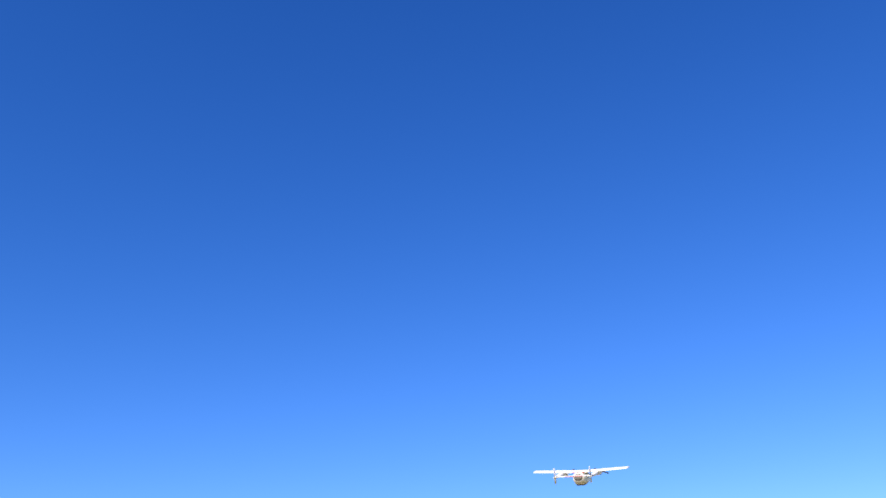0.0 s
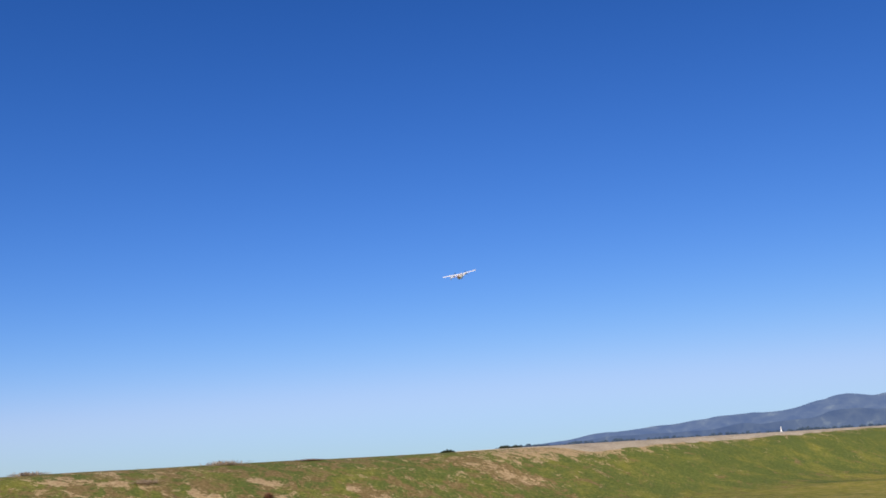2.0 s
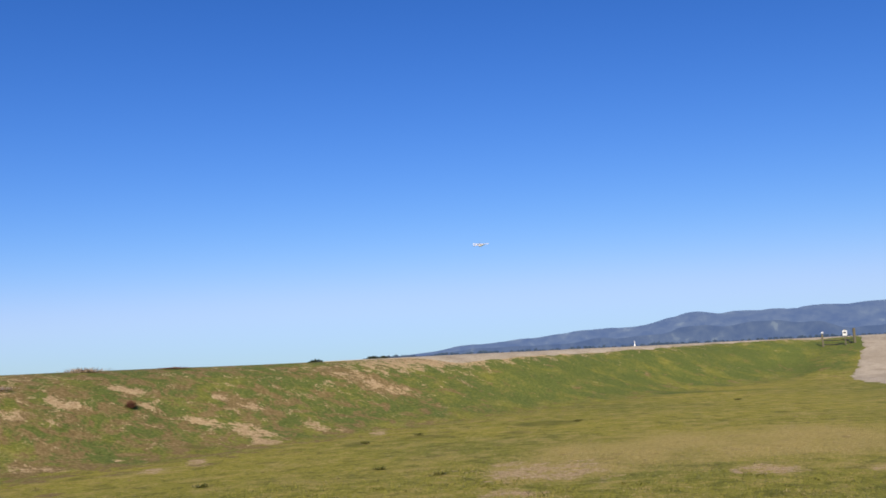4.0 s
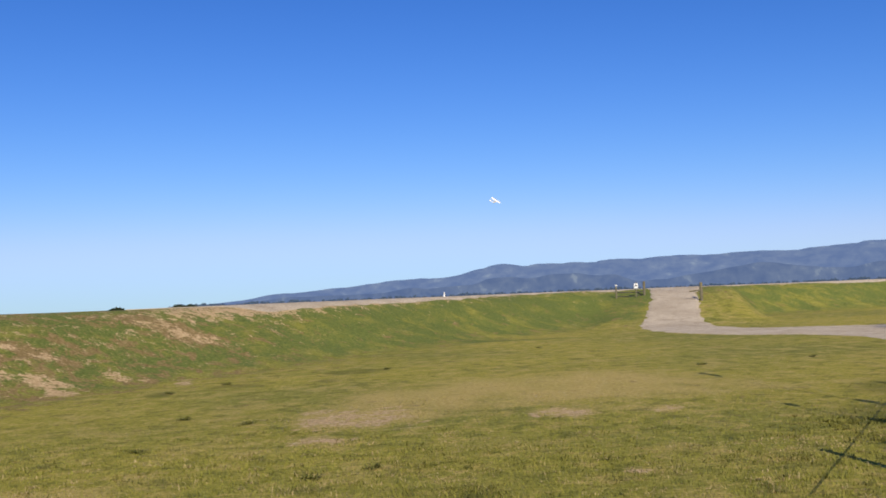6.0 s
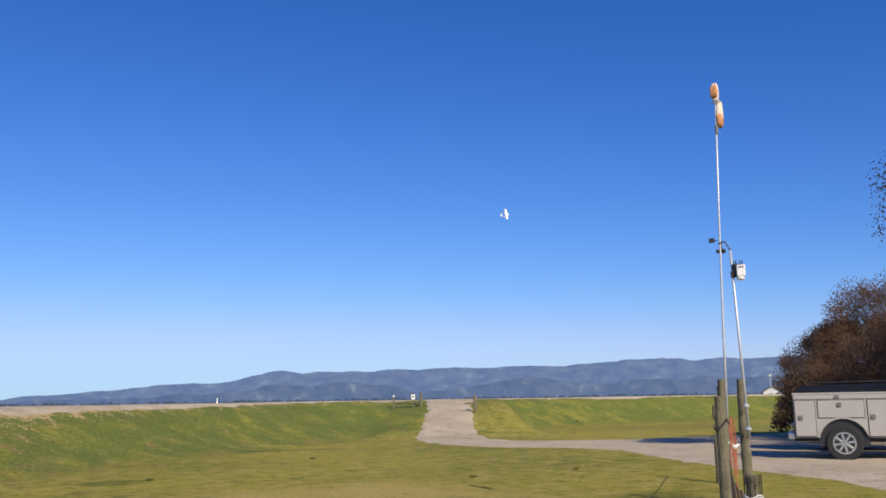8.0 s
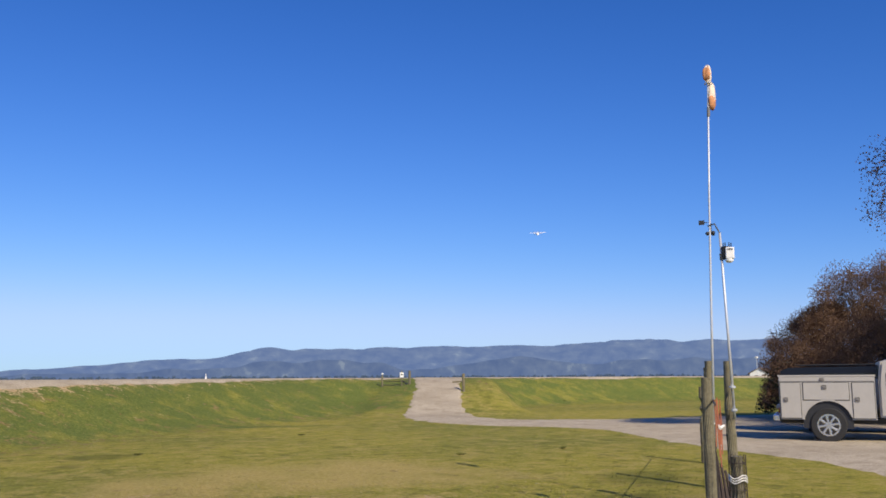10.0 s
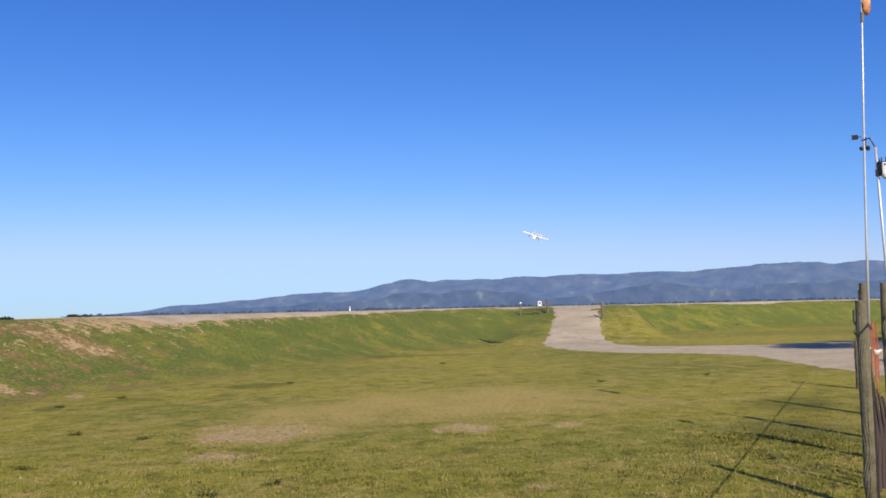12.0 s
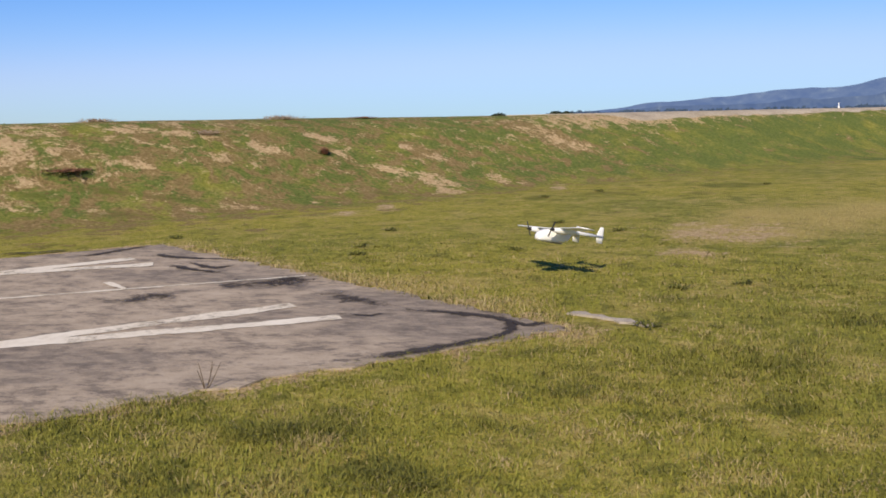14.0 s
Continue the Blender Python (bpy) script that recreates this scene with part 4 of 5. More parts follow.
def make_gate():
    g = base("farm_gate", pose(0, 0, 0), "low pipe gate swung open beside the ramp", "gate")
    a, b = polar(20.06, 47.2), polar(18.35, 46.6)
    za, zb = ground_at(a.x, a.y), ground_at(b.x, b.y)
    part("gate_post", tube([(a.x, a.y, za - 0.2), (a.x, a.y, 2.02)], 0.065, 10), WOOD, g)
    part("gate_post", tube([(b.x, b.y, zb - 0.2), (b.x, b.y, 1.80)], 0.045, 10), WOOD, g)
    part("lamp_cap", box((0.11, 0.11, 0.07), (b.x, b.y, 1.86), 0.02), WHITE, g, "small white cap on the post")
    for z in (1.30, 1.5):
        part("gate_bar", tube([(a.x, a.y, z), (a.x * 0.5 + b.x * 0.5, a.y * 0.5 + b.y * 0.5, z - 0.02), (b.x, b.y, z)], 0.02, 8), BLACK, g)
    part("gate_brace", tube([(a.x, a.y, 1.2), (a.x * 0.7 + b.x * 0.3, a.y * 0.7 + b.y * 0.3, 1.55)], 0.03, 8), BLACK, g)
    return g


make_gate()


def make_sign():
    p = polar(19.57, 46.6)
    z = ground_at(p.x, p.y)
    s = base("notice_sign", frame_at(p.x, p.y, 109.6, z), "small white notice board with dark marks on a post", "sign")
    part("sign_post", tube([(0, 0.03, -0.2), (0, 0.03, 1.99 - z)], 0.03, 8), WOOD, s)
    bd = part("board", box((0.19, 0.02, 0.25), (0, 0, 1.80 - z), 0.006), WHITE, s, "white board")
    part("sign_bar", box((0.10, 0.006, 0.08), (0, -0.012, 1.82 - z)), SIGNINK, bd)
    return s


make_sign()


def post_thing(name, az, r, h, w, mat, label, cat):
    p = polar(az, r)
    z = ground_at(p.x, p.y)
    t = base(name, Matrix.Translation((p.x, p.y, z)), label, cat)
    part("shaft", tube([(0, 0, -0.2), (0, 0, h * 0.97), (0, 0, h)], [w, w, w * 0.6], 10), mat, t)
    return t


gp = post_thing("gate_post", 23.46, 45.2, 0.88, 0.075, WOOD, "weathered wooden post beside the ramp", "post")
part("rail_stub", tube([(0, 0, 0.5), (-0.5, 0.25, 0.46)], 0.04, 8), WOOD, gp)
mk = post_thing("marker_post", 7.55, 44.6, 0.26, 0.022, WHITE, "short white marker post on the levee crest", "post")
part("marker_foot", box((0.08, 0.08, 0.12), (0, 0, 0.05), 0.02), WHITE, mk)
fl = post_thing("light_pole", 41.25, 190, 5.3, 0.06, STEEL, "thin far pole with a white lamp head", "street lamp")
part("lamp_head", box((0.5, 0.35, 0.3), (0, 0, 5.3), 0.08), WHITE, fl, "white lamp head")


def make_house():
    h = base("farmhouse", frame_at(*polar(41.35, 230).xy, 142, 0), "white farmhouse with a brown gabled roof", "house")
    wl = part("wall", outline([(-2.2, 0), (2.2, 0), (2.2, 2.3), (0, 3.5), (-2.2, 2.3)], 9, 0), WHITE, h)
    part("roof", join(outline([(-2.6, 2.1), (0, 3.52), (0, 3.66), (-2.7, 2.2)], 9.6, -0.3), outline([(0, 3.52), (2.6, 2.1), (2.7, 2.2), (0, 3.66)], 9.6, -0.3)), ROOF, h)
    part("window", box((0.9, 0.06, 1.0), (-0.6, -0.01, 1.3), 0.01), GLASS, wl)
    part("door", box((0.9, 0.06, 2.0), (1.1, -0.01, 1.0), 0.01), ROOF, wl)
    return h


make_house()

# ---- trees ----


def leaf_cloud(centres, radii, count, size, rng, flat=1.0):
    """Small creased leaves scattered over the shells of many clumps."""
    verts, faces = [], []
    weights = [r ** 2 for r in radii]
    for _ in range(count):
        k = rng.choices(range(len(centres)), weights)[0]
        d = Vector((rng.gauss(0, 1), rng.gauss(0, 1), rng.gauss(0, 1) * flat)).normalized()
        p = centres[k] + d * radii[k] * rng.uniform(0.35, 1.08)
        q = Euler((rng.uniform(0, 6.3), rng.uniform(0, 6.3), rng.uniform(0, 6.3))).to_matrix()
        s = size * rng.uniform(0.6, 1.4)
        i = len(verts)
        for u, v, w in ((-0.5, 0, 0), (0, -0.3, 0.12), (0.5, 0, 0), (0, 0.3, 0.12)):
            verts.append(p + q @ Vector((u * s, v * s, w * s)))
        faces += [(i, i + 1, i + 2), (i, i + 2, i + 3)]
    return verts, faces


def grow(rng, start, way, length, radius, depth, out, tips):
    pts, rad = [start], [radius]
    p, d = start.copy(), way.normalized()
    for k in range(4):
        d = (d + Vector((rng.uniform(-.25, .25), rng.uniform(-.25, .25), rng.uniform(-.1, .2)))).normalized()
        p = p + d * length / 4
        pts.append(p.copy())
        rad.append(radius * (1 - 0.14 * (k + 1)))
    out.append(tube(pts, rad, 7 if depth > 1 else 5))
    if depth == 0:
        tips.append(p)
        return
    for _ in range(rng.choice((2, 3, 3))):
        k = rng.choice((2, 3, 4) if radius < 0.2 else (3, 4))
        side = Vector((rng.uniform(-1.5, 1.5), rng.uniform(-1.5, 1.5), rng.uniform(-0.15, 0.6)))
        grow(rng, pts[k], d * 0.5 + side, length * rng.uniform(0.6, 0.8), rad[k] * 0.62, depth - 1, out, tips)


def make_tree(name, at, label, trunk_h, radius, depth, leaves, size, mat, seed, clump=0.9, cat="tree"):
    rng = random.Random(seed)
    t = base(name, Matrix.Translation((at[0], at[1], ground_at(*at[:2]))), label, cat)
    out, tips = [], []
    way = Vector((rng.uniform(-.08, .08), rng.uniform(-.08, .08), 1))
    grow(rng, Vector((rng.uniform(-.01, .01), rng.uniform(-.01, .01), -0.1)), way, trunk_h, radius, depth, out, tips)
    for p in tips:
        for _ in range(8):
            d = Vector((rng.gauss(0, 1), rng.gauss(0, 1), rng.gauss(0, 0.7))).normalized() * clump * rng.uniform(0.7, 1.5)
            out.append(tube([p, p + d * 0.5 + Vector((0, 0, 0.1)), p + d + Vector((0, 0, -0.15 * clump))], [0.014, 0.009, 0.004], 4))
    part("trunk", join(*out), BARK, t)
    centres = [p + Vector((rng.uniform(-.3, .3), rng.uniform(-.3, .3), rng.uniform(-.3, .3))) for p in tips]
    v, f = leaf_cloud(centres, [clump * rng.uniform(0.6, 1.3) for _ in centres], leaves, size, rng, 0.8)
    raw("crown", v, f, mat, t)
    return t


def make_thicket(name, at, label, wide, tall, leaves, size, mat, seed, cat="tree"):
    """A dense round-headed tree that is leafy down to the ground: stems inside, uneven clumps all over."""
    rng = random.Random(seed)
    t = base(name, Matrix.Translation((*at, ground_at(*at))), label, cat)
    out = []
    for k in range(6):
        a = rng.uniform(0, 6.28)
        p = Vector((0.4 * math.cos(a), 0.4 * math.sin(a), -0.1))
        out.append(tube([p, p + Vector((math.cos(a) * wide * 0.2, math.sin(a) * wide * 0.2, tall * 0.35)), p + Vector((math.cos(a) * wide * 0.38, math.sin(a) * wide * 0.38, tall * 0.55))], [0.16, 0.11, 0.03], 7))
    centres, radii = [], []
    for _ in range(150):
        a, u = rng.uniform(0, 6.28), rng.random()
        z = tall * (0.12 + 0.76 * u)
        r = wide * math.sqrt(max(0.02, 1 - (max(0.0, u - 0.25) / 0.75) ** 2)) * rng.uniform(0.35, 0.95)
        centres.append(Vector((r * math.cos(a), r * math.sin(a), z)))
        radii.append(rng.uniform(0.45, 1.0) * wide * 0.2)
    for _ in range(240):
        c = rng.choice(centres)
        d = Vector((c.x, c.y, (c.z - tall * 0.3) * 0.9)).normalized()
        out.append(tube([c, c + d * 0.1 * wide, c + d * wide * rng.uniform(0.08, 0.17) + Vector((0, 0, rng.uniform(-.1, .2)))], [0.02, 0.012, 0.003], 4))
    for stem in out[:6]:
        part("stem", stem, BARK, t)
    tagged(part("twigs", join(*out[6:]), BARK, t), kind="stuff")
    v, f = leaf_cloud(centres, radii, leaves, size, rng)
    raw("crown", v, f, mat, t)
    return t


make_thicket("russet_tree", polar(50.4, 37).xy[:], "dense russet-brown tree behind the parked vehicles", 5.5, 6.35, 330000, 0.053, RUSSET, 11)
make_thicket("russet_tree", polar(60.0, 36).xy[:], "tall dense russet-brown tree at the yard edge", 5.2, 7.6, 40000, 0.11, RUSSET, 12)
make_thicket("russet_tree", polar(45.2, 37.5).xy[:], "low russet-brown tree beside a taller one", 2.6, 4.7, 105000, 0.052, RUSSET, 15)
make_thicket("evergreen_bush", polar(43.9, 37.6).xy[:], "dark evergreen bush below a russet tree", 2.0, 2.6, 14000, 0.09, DULL, 13, "bush")
make_tree("yard_tree", (26.7, 19.0), "tall half-bare tree with small dark leaves", 6.0, 0.24, 3, 7500, 0.075, RUSSET, 31, 0.85)
make_tree("shade_tree", (27.0, 6.3), "tall tree casting shade over the gravel yard", 9.0, 0.34, 3, 16000, 0.2, RUSSET, 37, 1.3)

for k, (az, r, w, h) in enumerate([(-48.2, 420, 4.6, 7.8), (-46.9, 430, 2.6, 5.0), (-45.7, 440, 4.6, 6.0), (-44.6, 430, 5.4, 8.6), (-43.9, 440, 3.0, 5.4), (-42.6, 430, 5.2, 7.0), (-12.4, 460, 4.2, 2.6), (-8.9, 470, 4.2, 3.0), (-8.2, 470, 3.8, 2.8)]):
    make_thicket("far_tree", polar(az, r).xy[:], "dark far tree beyond the levee", w, h, 700, 0.8, DULL, 60 + k)


def make_tree_line():
    rng = random.Random(77)
    centres, radii = [], []
    for _ in range(900):
        az = rng.uniform(-9.5, 60)
        r = rng.uniform(900, 1100)
        h = rng.uniform(0.6, 2.0) * (1.0 + 0.6 * noise.noise((az * 0.8, 3.3, 0)))
        centres.append(polar(az, r, h * 0.7 + 0.6))
        radii.append(max(0.8, h))
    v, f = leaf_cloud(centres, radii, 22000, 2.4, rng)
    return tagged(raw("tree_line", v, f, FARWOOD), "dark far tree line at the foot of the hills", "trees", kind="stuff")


make_tree_line()

# ---- shrubs and weeds ----


def twig_ball(name, at, label, r, h, n, mat, seed, cat="bush", lift=0.0):
    rng = random.Random(seed)
    t = base(name, Matrix.Translation((at[0], at[1], ground_at(*at) + lift)), label, cat)
    verts, faces = [], []
    for _ in range(n):
        d = Vector((rng.gauss(0, 1), rng.gauss(0, 1), abs(rng.gauss(0, 1)) * 0.9 + 0.12)).normalized()
        o = Vector((rng.gauss(0, 0.34) * r, rng.gauss(0, 0.34) * r, 0)) * (1.0 if h < 0.5 * r else 0.2)
        tip = Vector((d.x * r, d.y * r, d.z * h)) * rng.uniform(0.45, 1.0) * (0.6 if h < 0.5 * r else 1.0)
        mid = tip * 0.5 + Vector((rng.uniform(-.1, .1) * r, rng.uniform(-.1, .1) * r, 0.12 * h))
        s = Vector((-d.y, d.x, 0.01)).normalized() * r * 0.016
        i = len(verts)
        verts += [o - s, o + s, o + mid + s, o + mid - s, o + tip]
        faces += [(i, i + 1, i + 2, i + 3), (i + 3, i + 2, i + 4)]
    tagged(raw("twig_tangle", verts, faces, mat, t), kind="stuff")
    return t


for az, r, w, h, mat, label in ((-23.41, 20.1, 0.24, 0.24, TUMBLE, "round red-brown tumbleweed on the slope"), (-26.03, 22.4, 0.52, 0.24, TWIG, "wide wispy dry bush on the levee crest"), (-21.04, 23.7, 0.42, 0.10, TUMBLE, "low brown dead weed on the levee crest"),
                               (-36.80, 20.5, 0.45, 0.16, TWIG, "dry twiggy bush on the levee crest"), (-38.65, 17.7, 0.55, 0.13, TUMBLE, "dark brown dead weed mat on the slope"), (-30.6, 19.9, 0.35, 0.16, TWIG, "grey dry weed on the slope")):
    twig_ball("dry_bush", polar(az, r).xy[:], label, w, h, 260 if mat is TWIG else 420, mat, int(-az * 10))


def weed(seed, n=46, r=0.10, h=0.045, mat=DARKWEED):
    rng = random.Random(seed)
    verts, faces = [], []
    for _ in range(n):
        a, s = rng.uniform(0, 6.28), rng.uniform(0.02, 0.6) * r
        o = Vector((s * math.cos(a) * 1.4, s * math.sin(a), 0))
        d = Vector((math.cos(a + rng.uniform(-.8, .8)), math.sin(a + rng.uniform(-.8, .8)), 0))
        ln, up, w = r * rng.uniform(0.4, 0.9), h * rng.uniform(0.5, 1.2), r * rng.uniform(0.06, 0.13)
        side = Vector((-d.y, d.x, 0)) * w
        i = len(verts)
        verts += [o, o + d * ln * 0.5 + side + Vector((0, 0, up)), o + d * ln * 0.5 - side + Vector((0, 0, up)), o + d * ln + Vector((0, 0, up * 0.7))]
        faces += [(i, i + 2, i + 1), (i + 1, i + 2, i + 3)]
    t = base("weed_clump", Matrix(), "low dark green weed clump in the grass", "weed", "weeds in the field")
    raw("leaves", verts, faces, mat, t)
    return t


KINDS = [weed(s) for s in (1, 2, 3)]
SPOTS = [(-2.1, 13.7), (-1.1, 12.8), (-0.2, 8.6), (0.4, 8.9), (6.3, 26.5), (7.8, 18.2), (10.6, 18.7), (1.4, 21.2), (-3.0, 17.8), (-4.2, 10.7), (-7.2, 11.2), (-0.4, 7.0), (-4.4, 12.4), (-4.0, 10.1), (-2.2, 10.8), (-2.1, 19.3), (30.1, 49.2), (33.0, 50.2), (27.6, 48.4)]
rng = random.Random(21)
for k, (x, y) in enumerate(SPOTS):
    m = Matrix.Translation((x, y, ground_at(x, y))) @ Matrix.Rotation(rng.uniform(-0.6, 0.6), 4, "Z")
    s = rng.uniform(0.8, 1.35) * (1.0 + 0.012 * y)
    if k < 3:
        KINDS[k].matrix_basis = m
    else:
        copy_thing(KINDS[k % 3], m)


def make_sprout():
    rng = random.Random(4)
    t = base("dry_sprout", Matrix.Translation((-2.93, 4.78, 0)), "bare dry sprout at the runway edge", "weed")
    stems = []
    for k in range(5):
        a = rng.uniform(0, 6.28)
        d = Vector((math.cos(a), math.sin(a), 0))
        stems.append(tube([d * 0.01, d * 0.06 + Vector((0, 0, 0.09)), d * 0.10 + Vector((0, 0, rng.uniform(0.14, 0.22)))], [0.004, 0.003, 0.0015], 5))
    part("stems", join(*stems), plain("dry stem", (0.12, 0.085, 0.05), 0.9), t)
    return t


make_sprout()

# ---- grass ----


def blades(name, n, zone, size, mat, seed, label, lean=2.2, keep=None, tuft=0):
    """Blades of grass by the thousand. zone: nearest and farthest distance, first and last azimuth. tuft: how many stand together, 0 for singly."""
    g = np.random.default_rng(seed)
    r0, r1, a0, a1 = zone
    r = r0 * (r1 / r0) ** g.random(n)
    a = np.radians(g.uniform(a0, a1, n))
    x, y = r * np.sin(a), r * np.cos(a)
    if tuft:
        if keep is not None:
            pick = keep(x, y, g)
            x, y, r, keep = x[pick], y[pick], r[pick], None
        big = np.repeat(g.uniform(0.03, 0.11, len(x)), tuft)
        x, y, r = np.repeat(x, tuft), np.repeat(y, tuft), np.repeat(r, tuft)
        n = len(x)
        x, y = x + g.normal(0, 1, n) * big, y + g.normal(0, 0.7, n) * big
    ok = ~on_road(x, y) & (in_quad(x, y, RUNWAY) < 0.03 + 0.05 * g.random(n)) & (np.hypot(x + 0.68, y - 7.18) > 0.3)
    ok &= g.random(n) > 0.55 * soft_spots(x, y, SOIL)
    bearing = np.degrees(np.arctan2(x, y))
    ok &= g.random(n) < np.clip((np.hypot(x, y) - 2.5) / 1.1, 0, 1) * np.clip((bearing - a0) / 5, 0, 1) * np.clip((a1 - bearing) / 5, 0, 1)
    if keep is not None:
        ok &= keep(x, y, g)
    x, y, r = x[ok], y[ok], r[ok]
    n = len(x)
    z = height(x, y)
    tall = size * np.clip(8 / r, 0.45, 1) * g.uniform(0.5, 1.5, n) * (1 + 0.35 * wave(x, y, 0.5))
    wide = np.maximum(0.0022, 0.00034 * r) * g.uniform(0.8, 1.6, n)
    th, ln = g.uniform(0, 2 * np.pi, n), lean * tall * g.uniform(0.1, 1.2, n)
    sx, sy = -np.sin(th) * wide, np.cos(th) * wide
    lx, ly = np.cos(th) * ln, np.sin(th) * ln
    v = np.stack([np.stack([x - sx, y - sy, z - 0.01], -1), np.stack([x + sx, y + sy, z - 0.01], -1), np.stack([x + 0.35 * lx + 0.7 * sx, y + 0.35 * ly + 0.7 * sy, z + tall * 0.62], -1),
                  np.stack([x + 0.35 * lx - 0.7 * sx, y + 0.35 * ly - 0.7 * sy, z + tall * 0.62], -1), np.stack([x + lx, y + ly, z + tall], -1)], 1).reshape(-1, 3)
    i = np.arange(n) * 5
    loops = np.stack([i, i + 1, i + 2, i + 3, i + 3, i + 2, i + 4], -1).reshape(-1)
    data = bpy.data.meshes.new(name)
    data.vertices.add(len(v))
    data.vertices.foreach_set("co", v.reshape(-1))
    data.loops.add(len(loops))
    data.loops.foreach_set("vertex_index", loops)
    data.polygons.add(2 * n)
    start = np.stack([np.arange(n) * 7, np.arange(n) * 7 + 4], -1).reshape(-1)
    data.polygons.foreach_set("loop_start", start)
    data.update(calc_edges=True)
    data.materials.append(mat)
    return tagged(new(name, data), label, "grass", kind="stuff")


def patchy(spots, floor, gain, scale, cut):
    def keep(x, y, g):
        w = floor + gain * soft_spots(x, y, spots) + 0.5 * np.clip(wave(x + 2, y - 1, scale) + 0.6 * wave(x, y, scale * 0.37) - cut, 0, 1)
        return g.random(len(x)) < w
    return keep


def sparse_on_soil(x, y, g):
    d = to_line(x, y, LEVEE)
    thin = np.clip((15.5 - np.hypot(x, y)) / 6, 0, 1)
    return (g.random(len(x)) < thin) & (g.random(len(x)) > np.maximum(0.5 * soft_spots(x, y, SOIL), 0.8 * (d < 3.8) * (x > -7)))


def ragged(x, y, g):
    """Broken-up clumps in and round the weedy spots."""
    torn = wave(x + 1.7 * y, y, 0.06) + 0.8 * wave(x, y - x, 0.17)
    return g.random(len(x)) < (0.12 + 0.9 * soft_spots(x, y, WEEDY)) * np.clip(torn - 0.25, 0, 1)


VIEWED = (2.6, 15, -52, 56)
blades("grass", 250000, VIEWED, 0.019, GRASS, 1, "short green winter grass blades", keep=sparse_on_soil)
blades("dry_grass", 130000, VIEWED, 0.021, STRAW, 2, "straw-coloured dry grass blades", keep=patchy(DRY, 0.02, 0.6, 0.9, 0.4))
blades("weed_grass", 70000, (2.6, 24, -52, 56), 0.034, DARKWEED, 3, "dark green taller grass tufts", keep=patchy(WEEDY, 0.015, 0.9, 0.6, 0.8))
blades("tufted_grass", 14000, (2.7, 12, -50, 52), 0.034, TUFT, 5, "green grass tufts standing above the turf", keep=patchy(WEEDY, 0.05, 0.9, 0.8, 0.3), tuft=22)
blades("weed_tufts", 9000, (2.7, 10, -50, 30), 0.042, DARKWEED, 7, "dark green ragged weed tufts in the turf", keep=ragged, tuft=20)
blades("dead_grass", 5200, (2.7, 11, -50, 52), 0.024, STRAW, 6, "matted dead grass tufts", lean=2.6, keep=patchy(DRY, 0.15, 0.7, 0.7, 0.25), tuft=20)
blades("runway_straw", 34000, (5.5, 14, -48, -4), 0.058, STRAW, 4, "tall dry straw along the runway edge", keep=lambda x, y, g: to_line(x, y, RUNWAY[:2]) < 0.08 + 0.55 * g.random(len(x)) ** 2)


# ---- the model aircraft: nose along +y, right wing along +x, origin under the wing's middle ----


def foil(x, y0, chord, z, thick, n=9):
    """A closed wing section at x, from its leading edge y0 back over its chord."""
    up, down = [], []
    for k in range(n):
        s = k / (n - 1)
        t = thick * 2.6 * (0.2969 * math.sqrt(s) - 0.126 * s - 0.3516 * s * s + 0.2843 * s ** 3 - 0.1015 * s ** 4)
        up.append((x, y0 - chord * s, z + t * 1.2))
        down.append((x, y0 - chord * s, z - t * 0.55))
    return up + down[1:-1][::-1]


def ring(y, w, h, z, n=14, flat=0.0, sharp=2.6):
    out = []
    for k in range(n):
        a = 2 * math.pi * k / n
        c, s = math.cos(a), math.sin(a)
        out.append((w / 2 * math.copysign(abs(c) ** (2 / sharp), c), y, z + h / 2 * math.copysign(abs(s) ** (2 / sharp), s)))
    return out


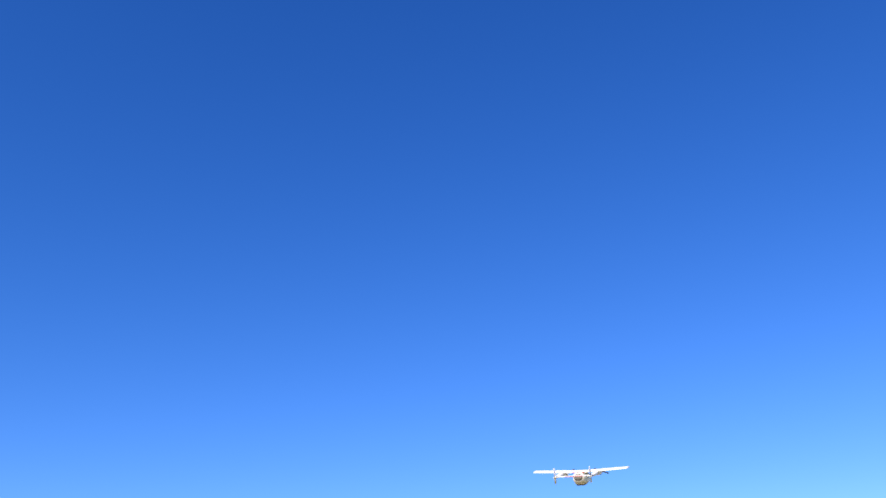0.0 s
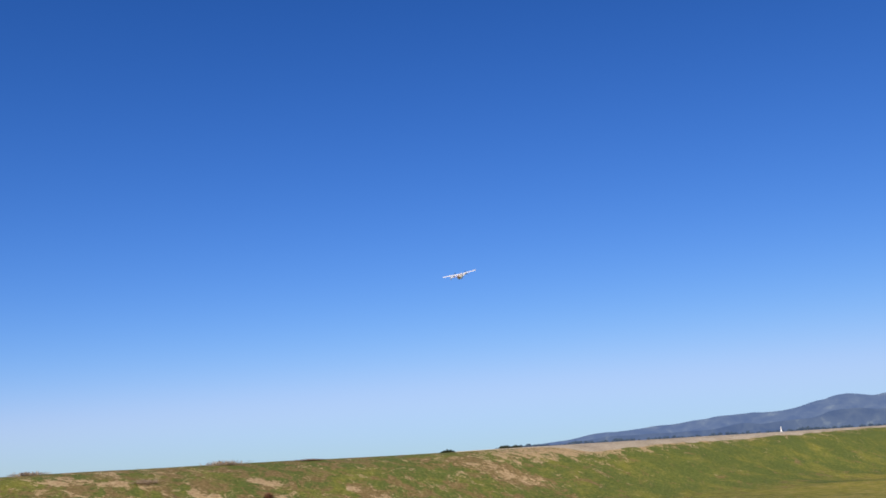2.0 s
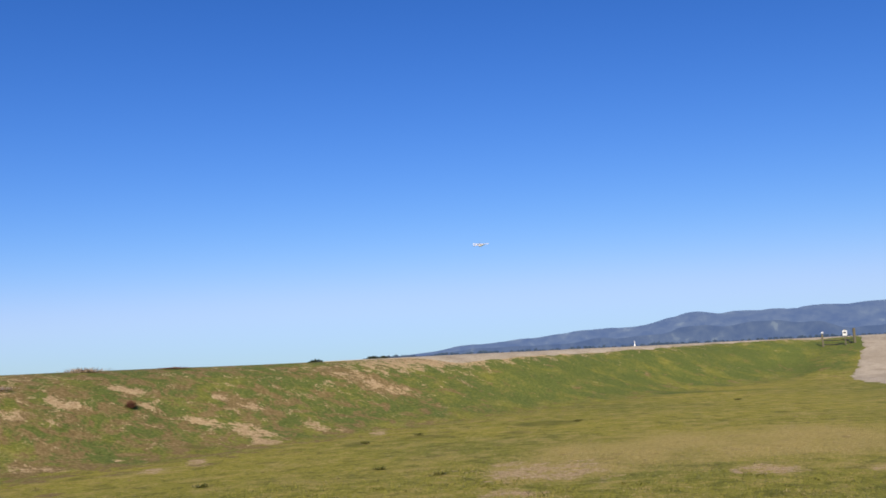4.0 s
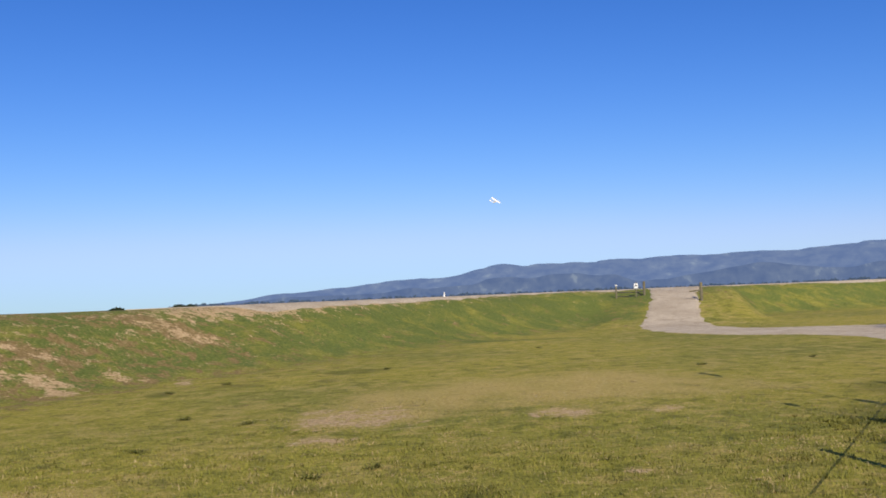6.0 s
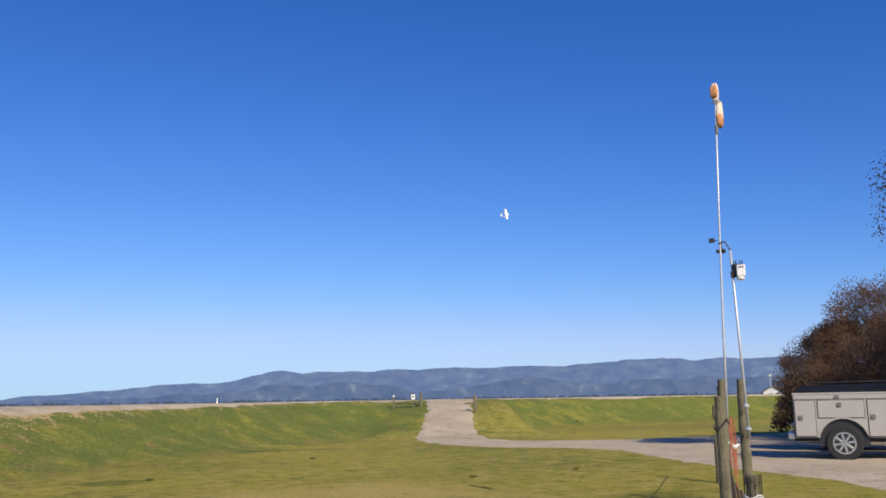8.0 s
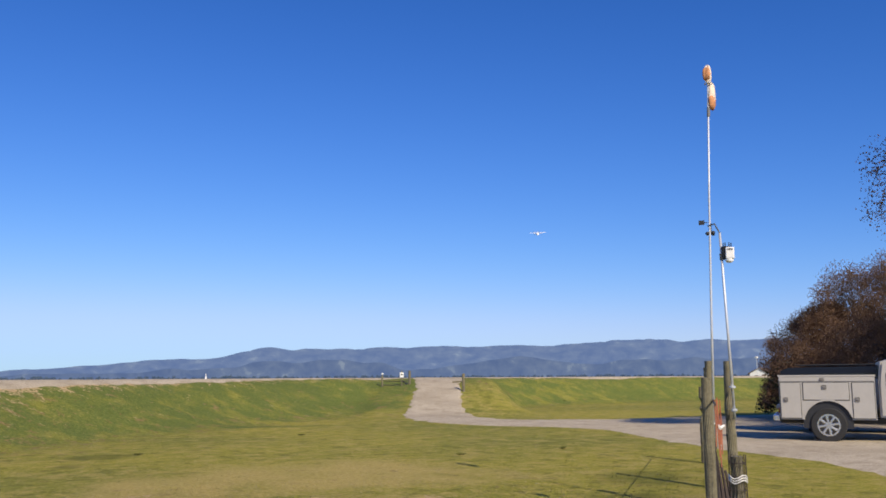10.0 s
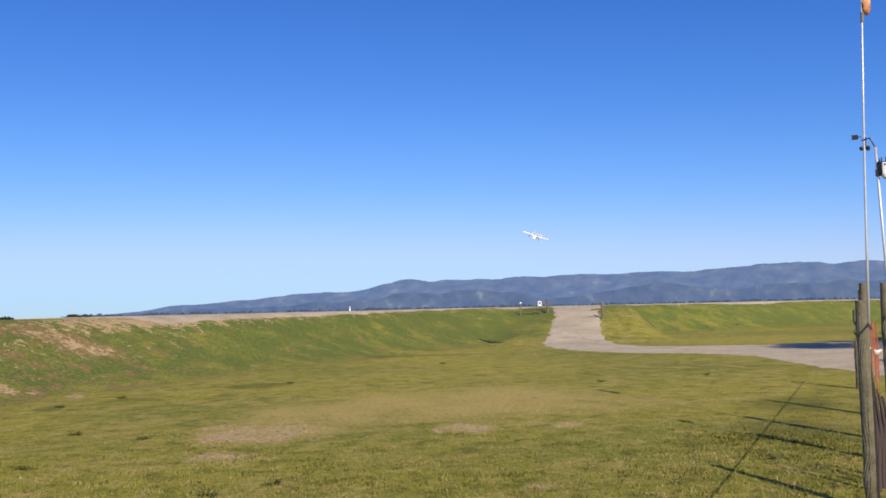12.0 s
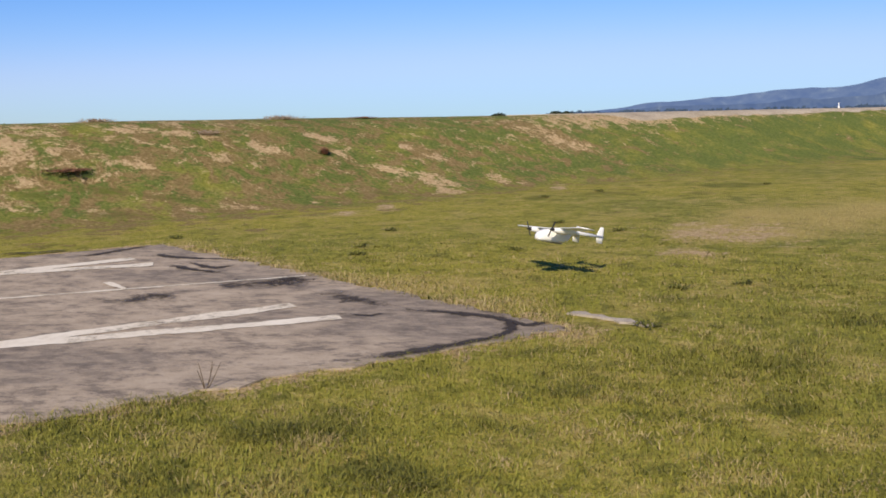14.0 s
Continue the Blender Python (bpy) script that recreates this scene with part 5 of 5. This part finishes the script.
def make_plane():
    p = base("model_aircraft", Matrix(), "white foam twin-boom model aircraft with two propellers", "model airplane")
    secs = [foil(x, 0.105 - 0.014 * abs(x), 0.245 - 0.06 * abs(x) / 0.53, 0.06 + 0.035 * abs(x), 0.03) for x in (-0.52, -0.5, -0.34, -0.18, -0.05, 0.05, 0.18, 0.34, 0.5, 0.52)]
    part("wing", loft(secs), FOAM, p, smooth=True)
    pod = [ring(y, w, h, z, 18, sharp=3.2) for y, w, h, z in ((0.215, 0.04, 0.03, -0.045), (0.205, 0.09, 0.065, -0.038), (0.175, 0.122, 0.10, -0.026), (0.11, 0.142, 0.128, -0.012), (0.03, 0.148, 0.138, -0.006), (-0.08, 0.145, 0.132, -0.003), (-0.14, 0.128, 0.11, 0.006), (-0.175, 0.10, 0.08, 0.02))]
    fuselage = part("fuselage", loft(pod), FOAM, p, smooth=True)
    part("tail_hatch", loft([ring(-0.1752, 0.096, 0.076, 0.02), ring(-0.184, 0.075, 0.056, 0.022)]), GREY, fuselage, "grey rear hatch", True)
    part("belly_skid", box((0.09, 0.20, 0.010), (0, 0.01, -0.073), 0.004), GREY, fuselage, "grey worn belly skid")
    for s in (-1, 1):
        boom = part("boom", tube([(s * 0.19, 0.10, 0.045), (s * 0.19, 0.02, 0.048), (s * 0.19, -0.15, 0.05), (s * 0.19, -0.47, 0.055)], [0.026, 0.03, 0.022, 0.012], 10), FOAM, p, smooth=True)
        part("fin", loft([foil_up(s * 0.19, z, y, c) for z, y, c in ((-0.012, -0.405, 0.08), (0.055, -0.39, 0.10), (0.11, -0.41, 0.075), (0.155, -0.435, 0.045))]), FOAM, p, smooth=True)
        nacelle = part("nacelle", loft([ring(y, w, h, z, 12, sharp=2.1) for y, w, h, z in ((0.165, 0.03, 0.03, 0.04), (0.15, 0.048, 0.048, 0.04), (0.09, 0.058, 0.06, 0.04), (0.0, 0.05, 0.055, 0.04), (-0.1, 0.02, 0.03, 0.045))]), FOAM, p, smooth=True)
        for v in nacelle.data.vertices:
            v.co.x += s * 0.19
        part("motor_collar", tube([(s * 0.19, 0.145, 0.04), (s * 0.19, 0.172, 0.04)], [0.022, 0.016], 10), BLACK, nacelle, "black motor mount")
    part("tailplane", loft([foil(x, -0.38, 0.105, 0.06, 0.009) for x in (-0.19, 0.0, 0.19)]), FOAM, p, smooth=True)
    for x in (-0.055, 0.0, 0.055):
        part("wing_marking", box((0.03, 0.006, 0.007), (x, -0.142, 0.066)), RED, p, "red marking")
    part("tail_marking", box((0.2, 0.003, 0.006), (0.02, -0.486, 0.061)), RED, p, "thin red stripe")
    props = []
    for s in (-1, 1):
        hub = part("propeller", join(tube([(0, -0.006, 0), (0, 0.008, 0), (0, 0.03, 0)], [0.013, 0.014, 0.003], 10), box((0.17, 0.006, 0.015), (0, 0.006, 0), 0.002, pose(0, 0, 0, 12))), BLACK, p, "black two-bladed propeller")
        hub.location = (s * 0.19, 0.178, 0.04)
        props.append((hub, s))
    return p, props


def foil_up(x, z, y0, chord, n=7):
    a, b = [], []
    for k in range(n):
        s = k / (n - 1)
        t = 0.011 * 2.2 * (0.2969 * math.sqrt(s) - 0.126 * s - 0.3516 * s * s + 0.2843 * s ** 3 - 0.1015 * s ** 4)
        a.append((x + t, y0 - chord * s, z))
        b.append((x - t, y0 - chord * s, z))
    return a + b[1:-1][::-1]


aircraft, propellers = make_plane()

# seconds, place, heading (clockwise from +y), pitch, bank to the right
FLIGHT = (
    (0.0, -4.00, 9.27, 3.745, -11, 17, 3),
    (0.1, -4.13, 9.74, 3.83, -11, 17, -5),
    (0.2, -4.22, 10.45, 3.94, -12, 18, -11),
    (0.3, -4.30, 11.17, 4.00, -13, 17, -15),
    (0.4, -4.30, 11.82, 4.01, -14, 17, -16),
    (0.5, -4.33, 12.68, 4.01, -15, 17.5, -11),
    (0.6, -4.52, 13.46, 4.04, -12, 22, -3),
    (0.9, -4.90, 16.02, 4.54, -3, 36, 8),
    (1.2, -5.51, 18.13, 5.30, 1, 35, 14),
    (1.5, -5.25, 20.51, 5.92, 2, 27, 15),
    (1.8, -5.13, 23.97, 6.55, 1, 20, 2),
    (2.0, -5.14, 26.50, 6.90, 0, 19, -7),
    (2.4, -5.05, 32.12, 7.44, 0, 19, -14),
    (2.7, -4.72, 36.18, 7.78, 8, 18, -18),
    (4.8, 2.79, 61.59, 8.16, 38, 10, 18),
    (5.0, 4.28, 63.52, 8.23, 42, 10, 20),
    (5.5, 8.57, 67.60, 8.61, 52, 12, 35),
    (6.0, 13.75, 70.28, 9.14, 62, 14, 33),
    (6.5, 19.36, 71.93, 10.41, 74, 16, 36),
    (7.0, 24.77, 72.09, 12.52, 88, 17, 47),
    (7.5, 29.31, 71.06, 14.90, 104, 16, 60),
    (7.8, 31.69, 69.75, 16.31, 114, 14, 68),
    (8.2, 33.71, 67.32, 17.80, 130, 8, 70),
    (10.3, 25.55, 49.22, 9.40, 207, -15, -2),
    (10.7, 21.98, 45.64, 7.53, 214, -14, -1),
    (11.0, 19.80, 42.87, 6.74, 218, -14, 0),
    (11.5, 15.61, 38.26, 5.46, 220, -13, -18),
    (11.9, 12.66, 34.63, 4.72, 217, -12, -23),
    (12.3, 9.19, 29.55, 3.55, 213, -11, -5),
    (12.5, 7.80, 26.84, 3.27, 211, -10, 1),
    (12.7, 6.28, 24.17, 2.91, 209, -8, 2),
    (12.8, 5.56, 22.72, 2.70, 208, -7, 0),
    (13.0, 4.32, 20.15, 2.29, 206, -6, -2),
    (13.2, 2.79, 17.58, 1.82, 206, -4, 3),
    (13.4, 1.62, 14.91, 1.42, 201, -9, 1),
    (13.5, 1.07, 13.75, 1.18, 200, -8, 2),
    (13.6, 0.53, 12.57, 0.91, 204, -5, 2),
    (13.8, -0.42, 10.54, 0.60, 212, 4, 4),
    (14.0, -1.42, 9.02, 0.48, 224, 13, 4),
)


def motions():
    walk(aircraft, [(t, pose(x, y, z, 0, 0, -h) @ pose(0, 0, 0, p, 0, 0) @ pose(0, 0, -0.05, 0, b, 0)) for t, x, y, z, h, p, b in FLIGHT])
    for hub, s in propellers:
        walk(hub, [(k / 10, Matrix.Translation((s * 0.19, 0.178, 0.04)) @ pose(0, 0, 0, 0, s * (47 * k + 20), 0)) for k in range(141)])


motions()
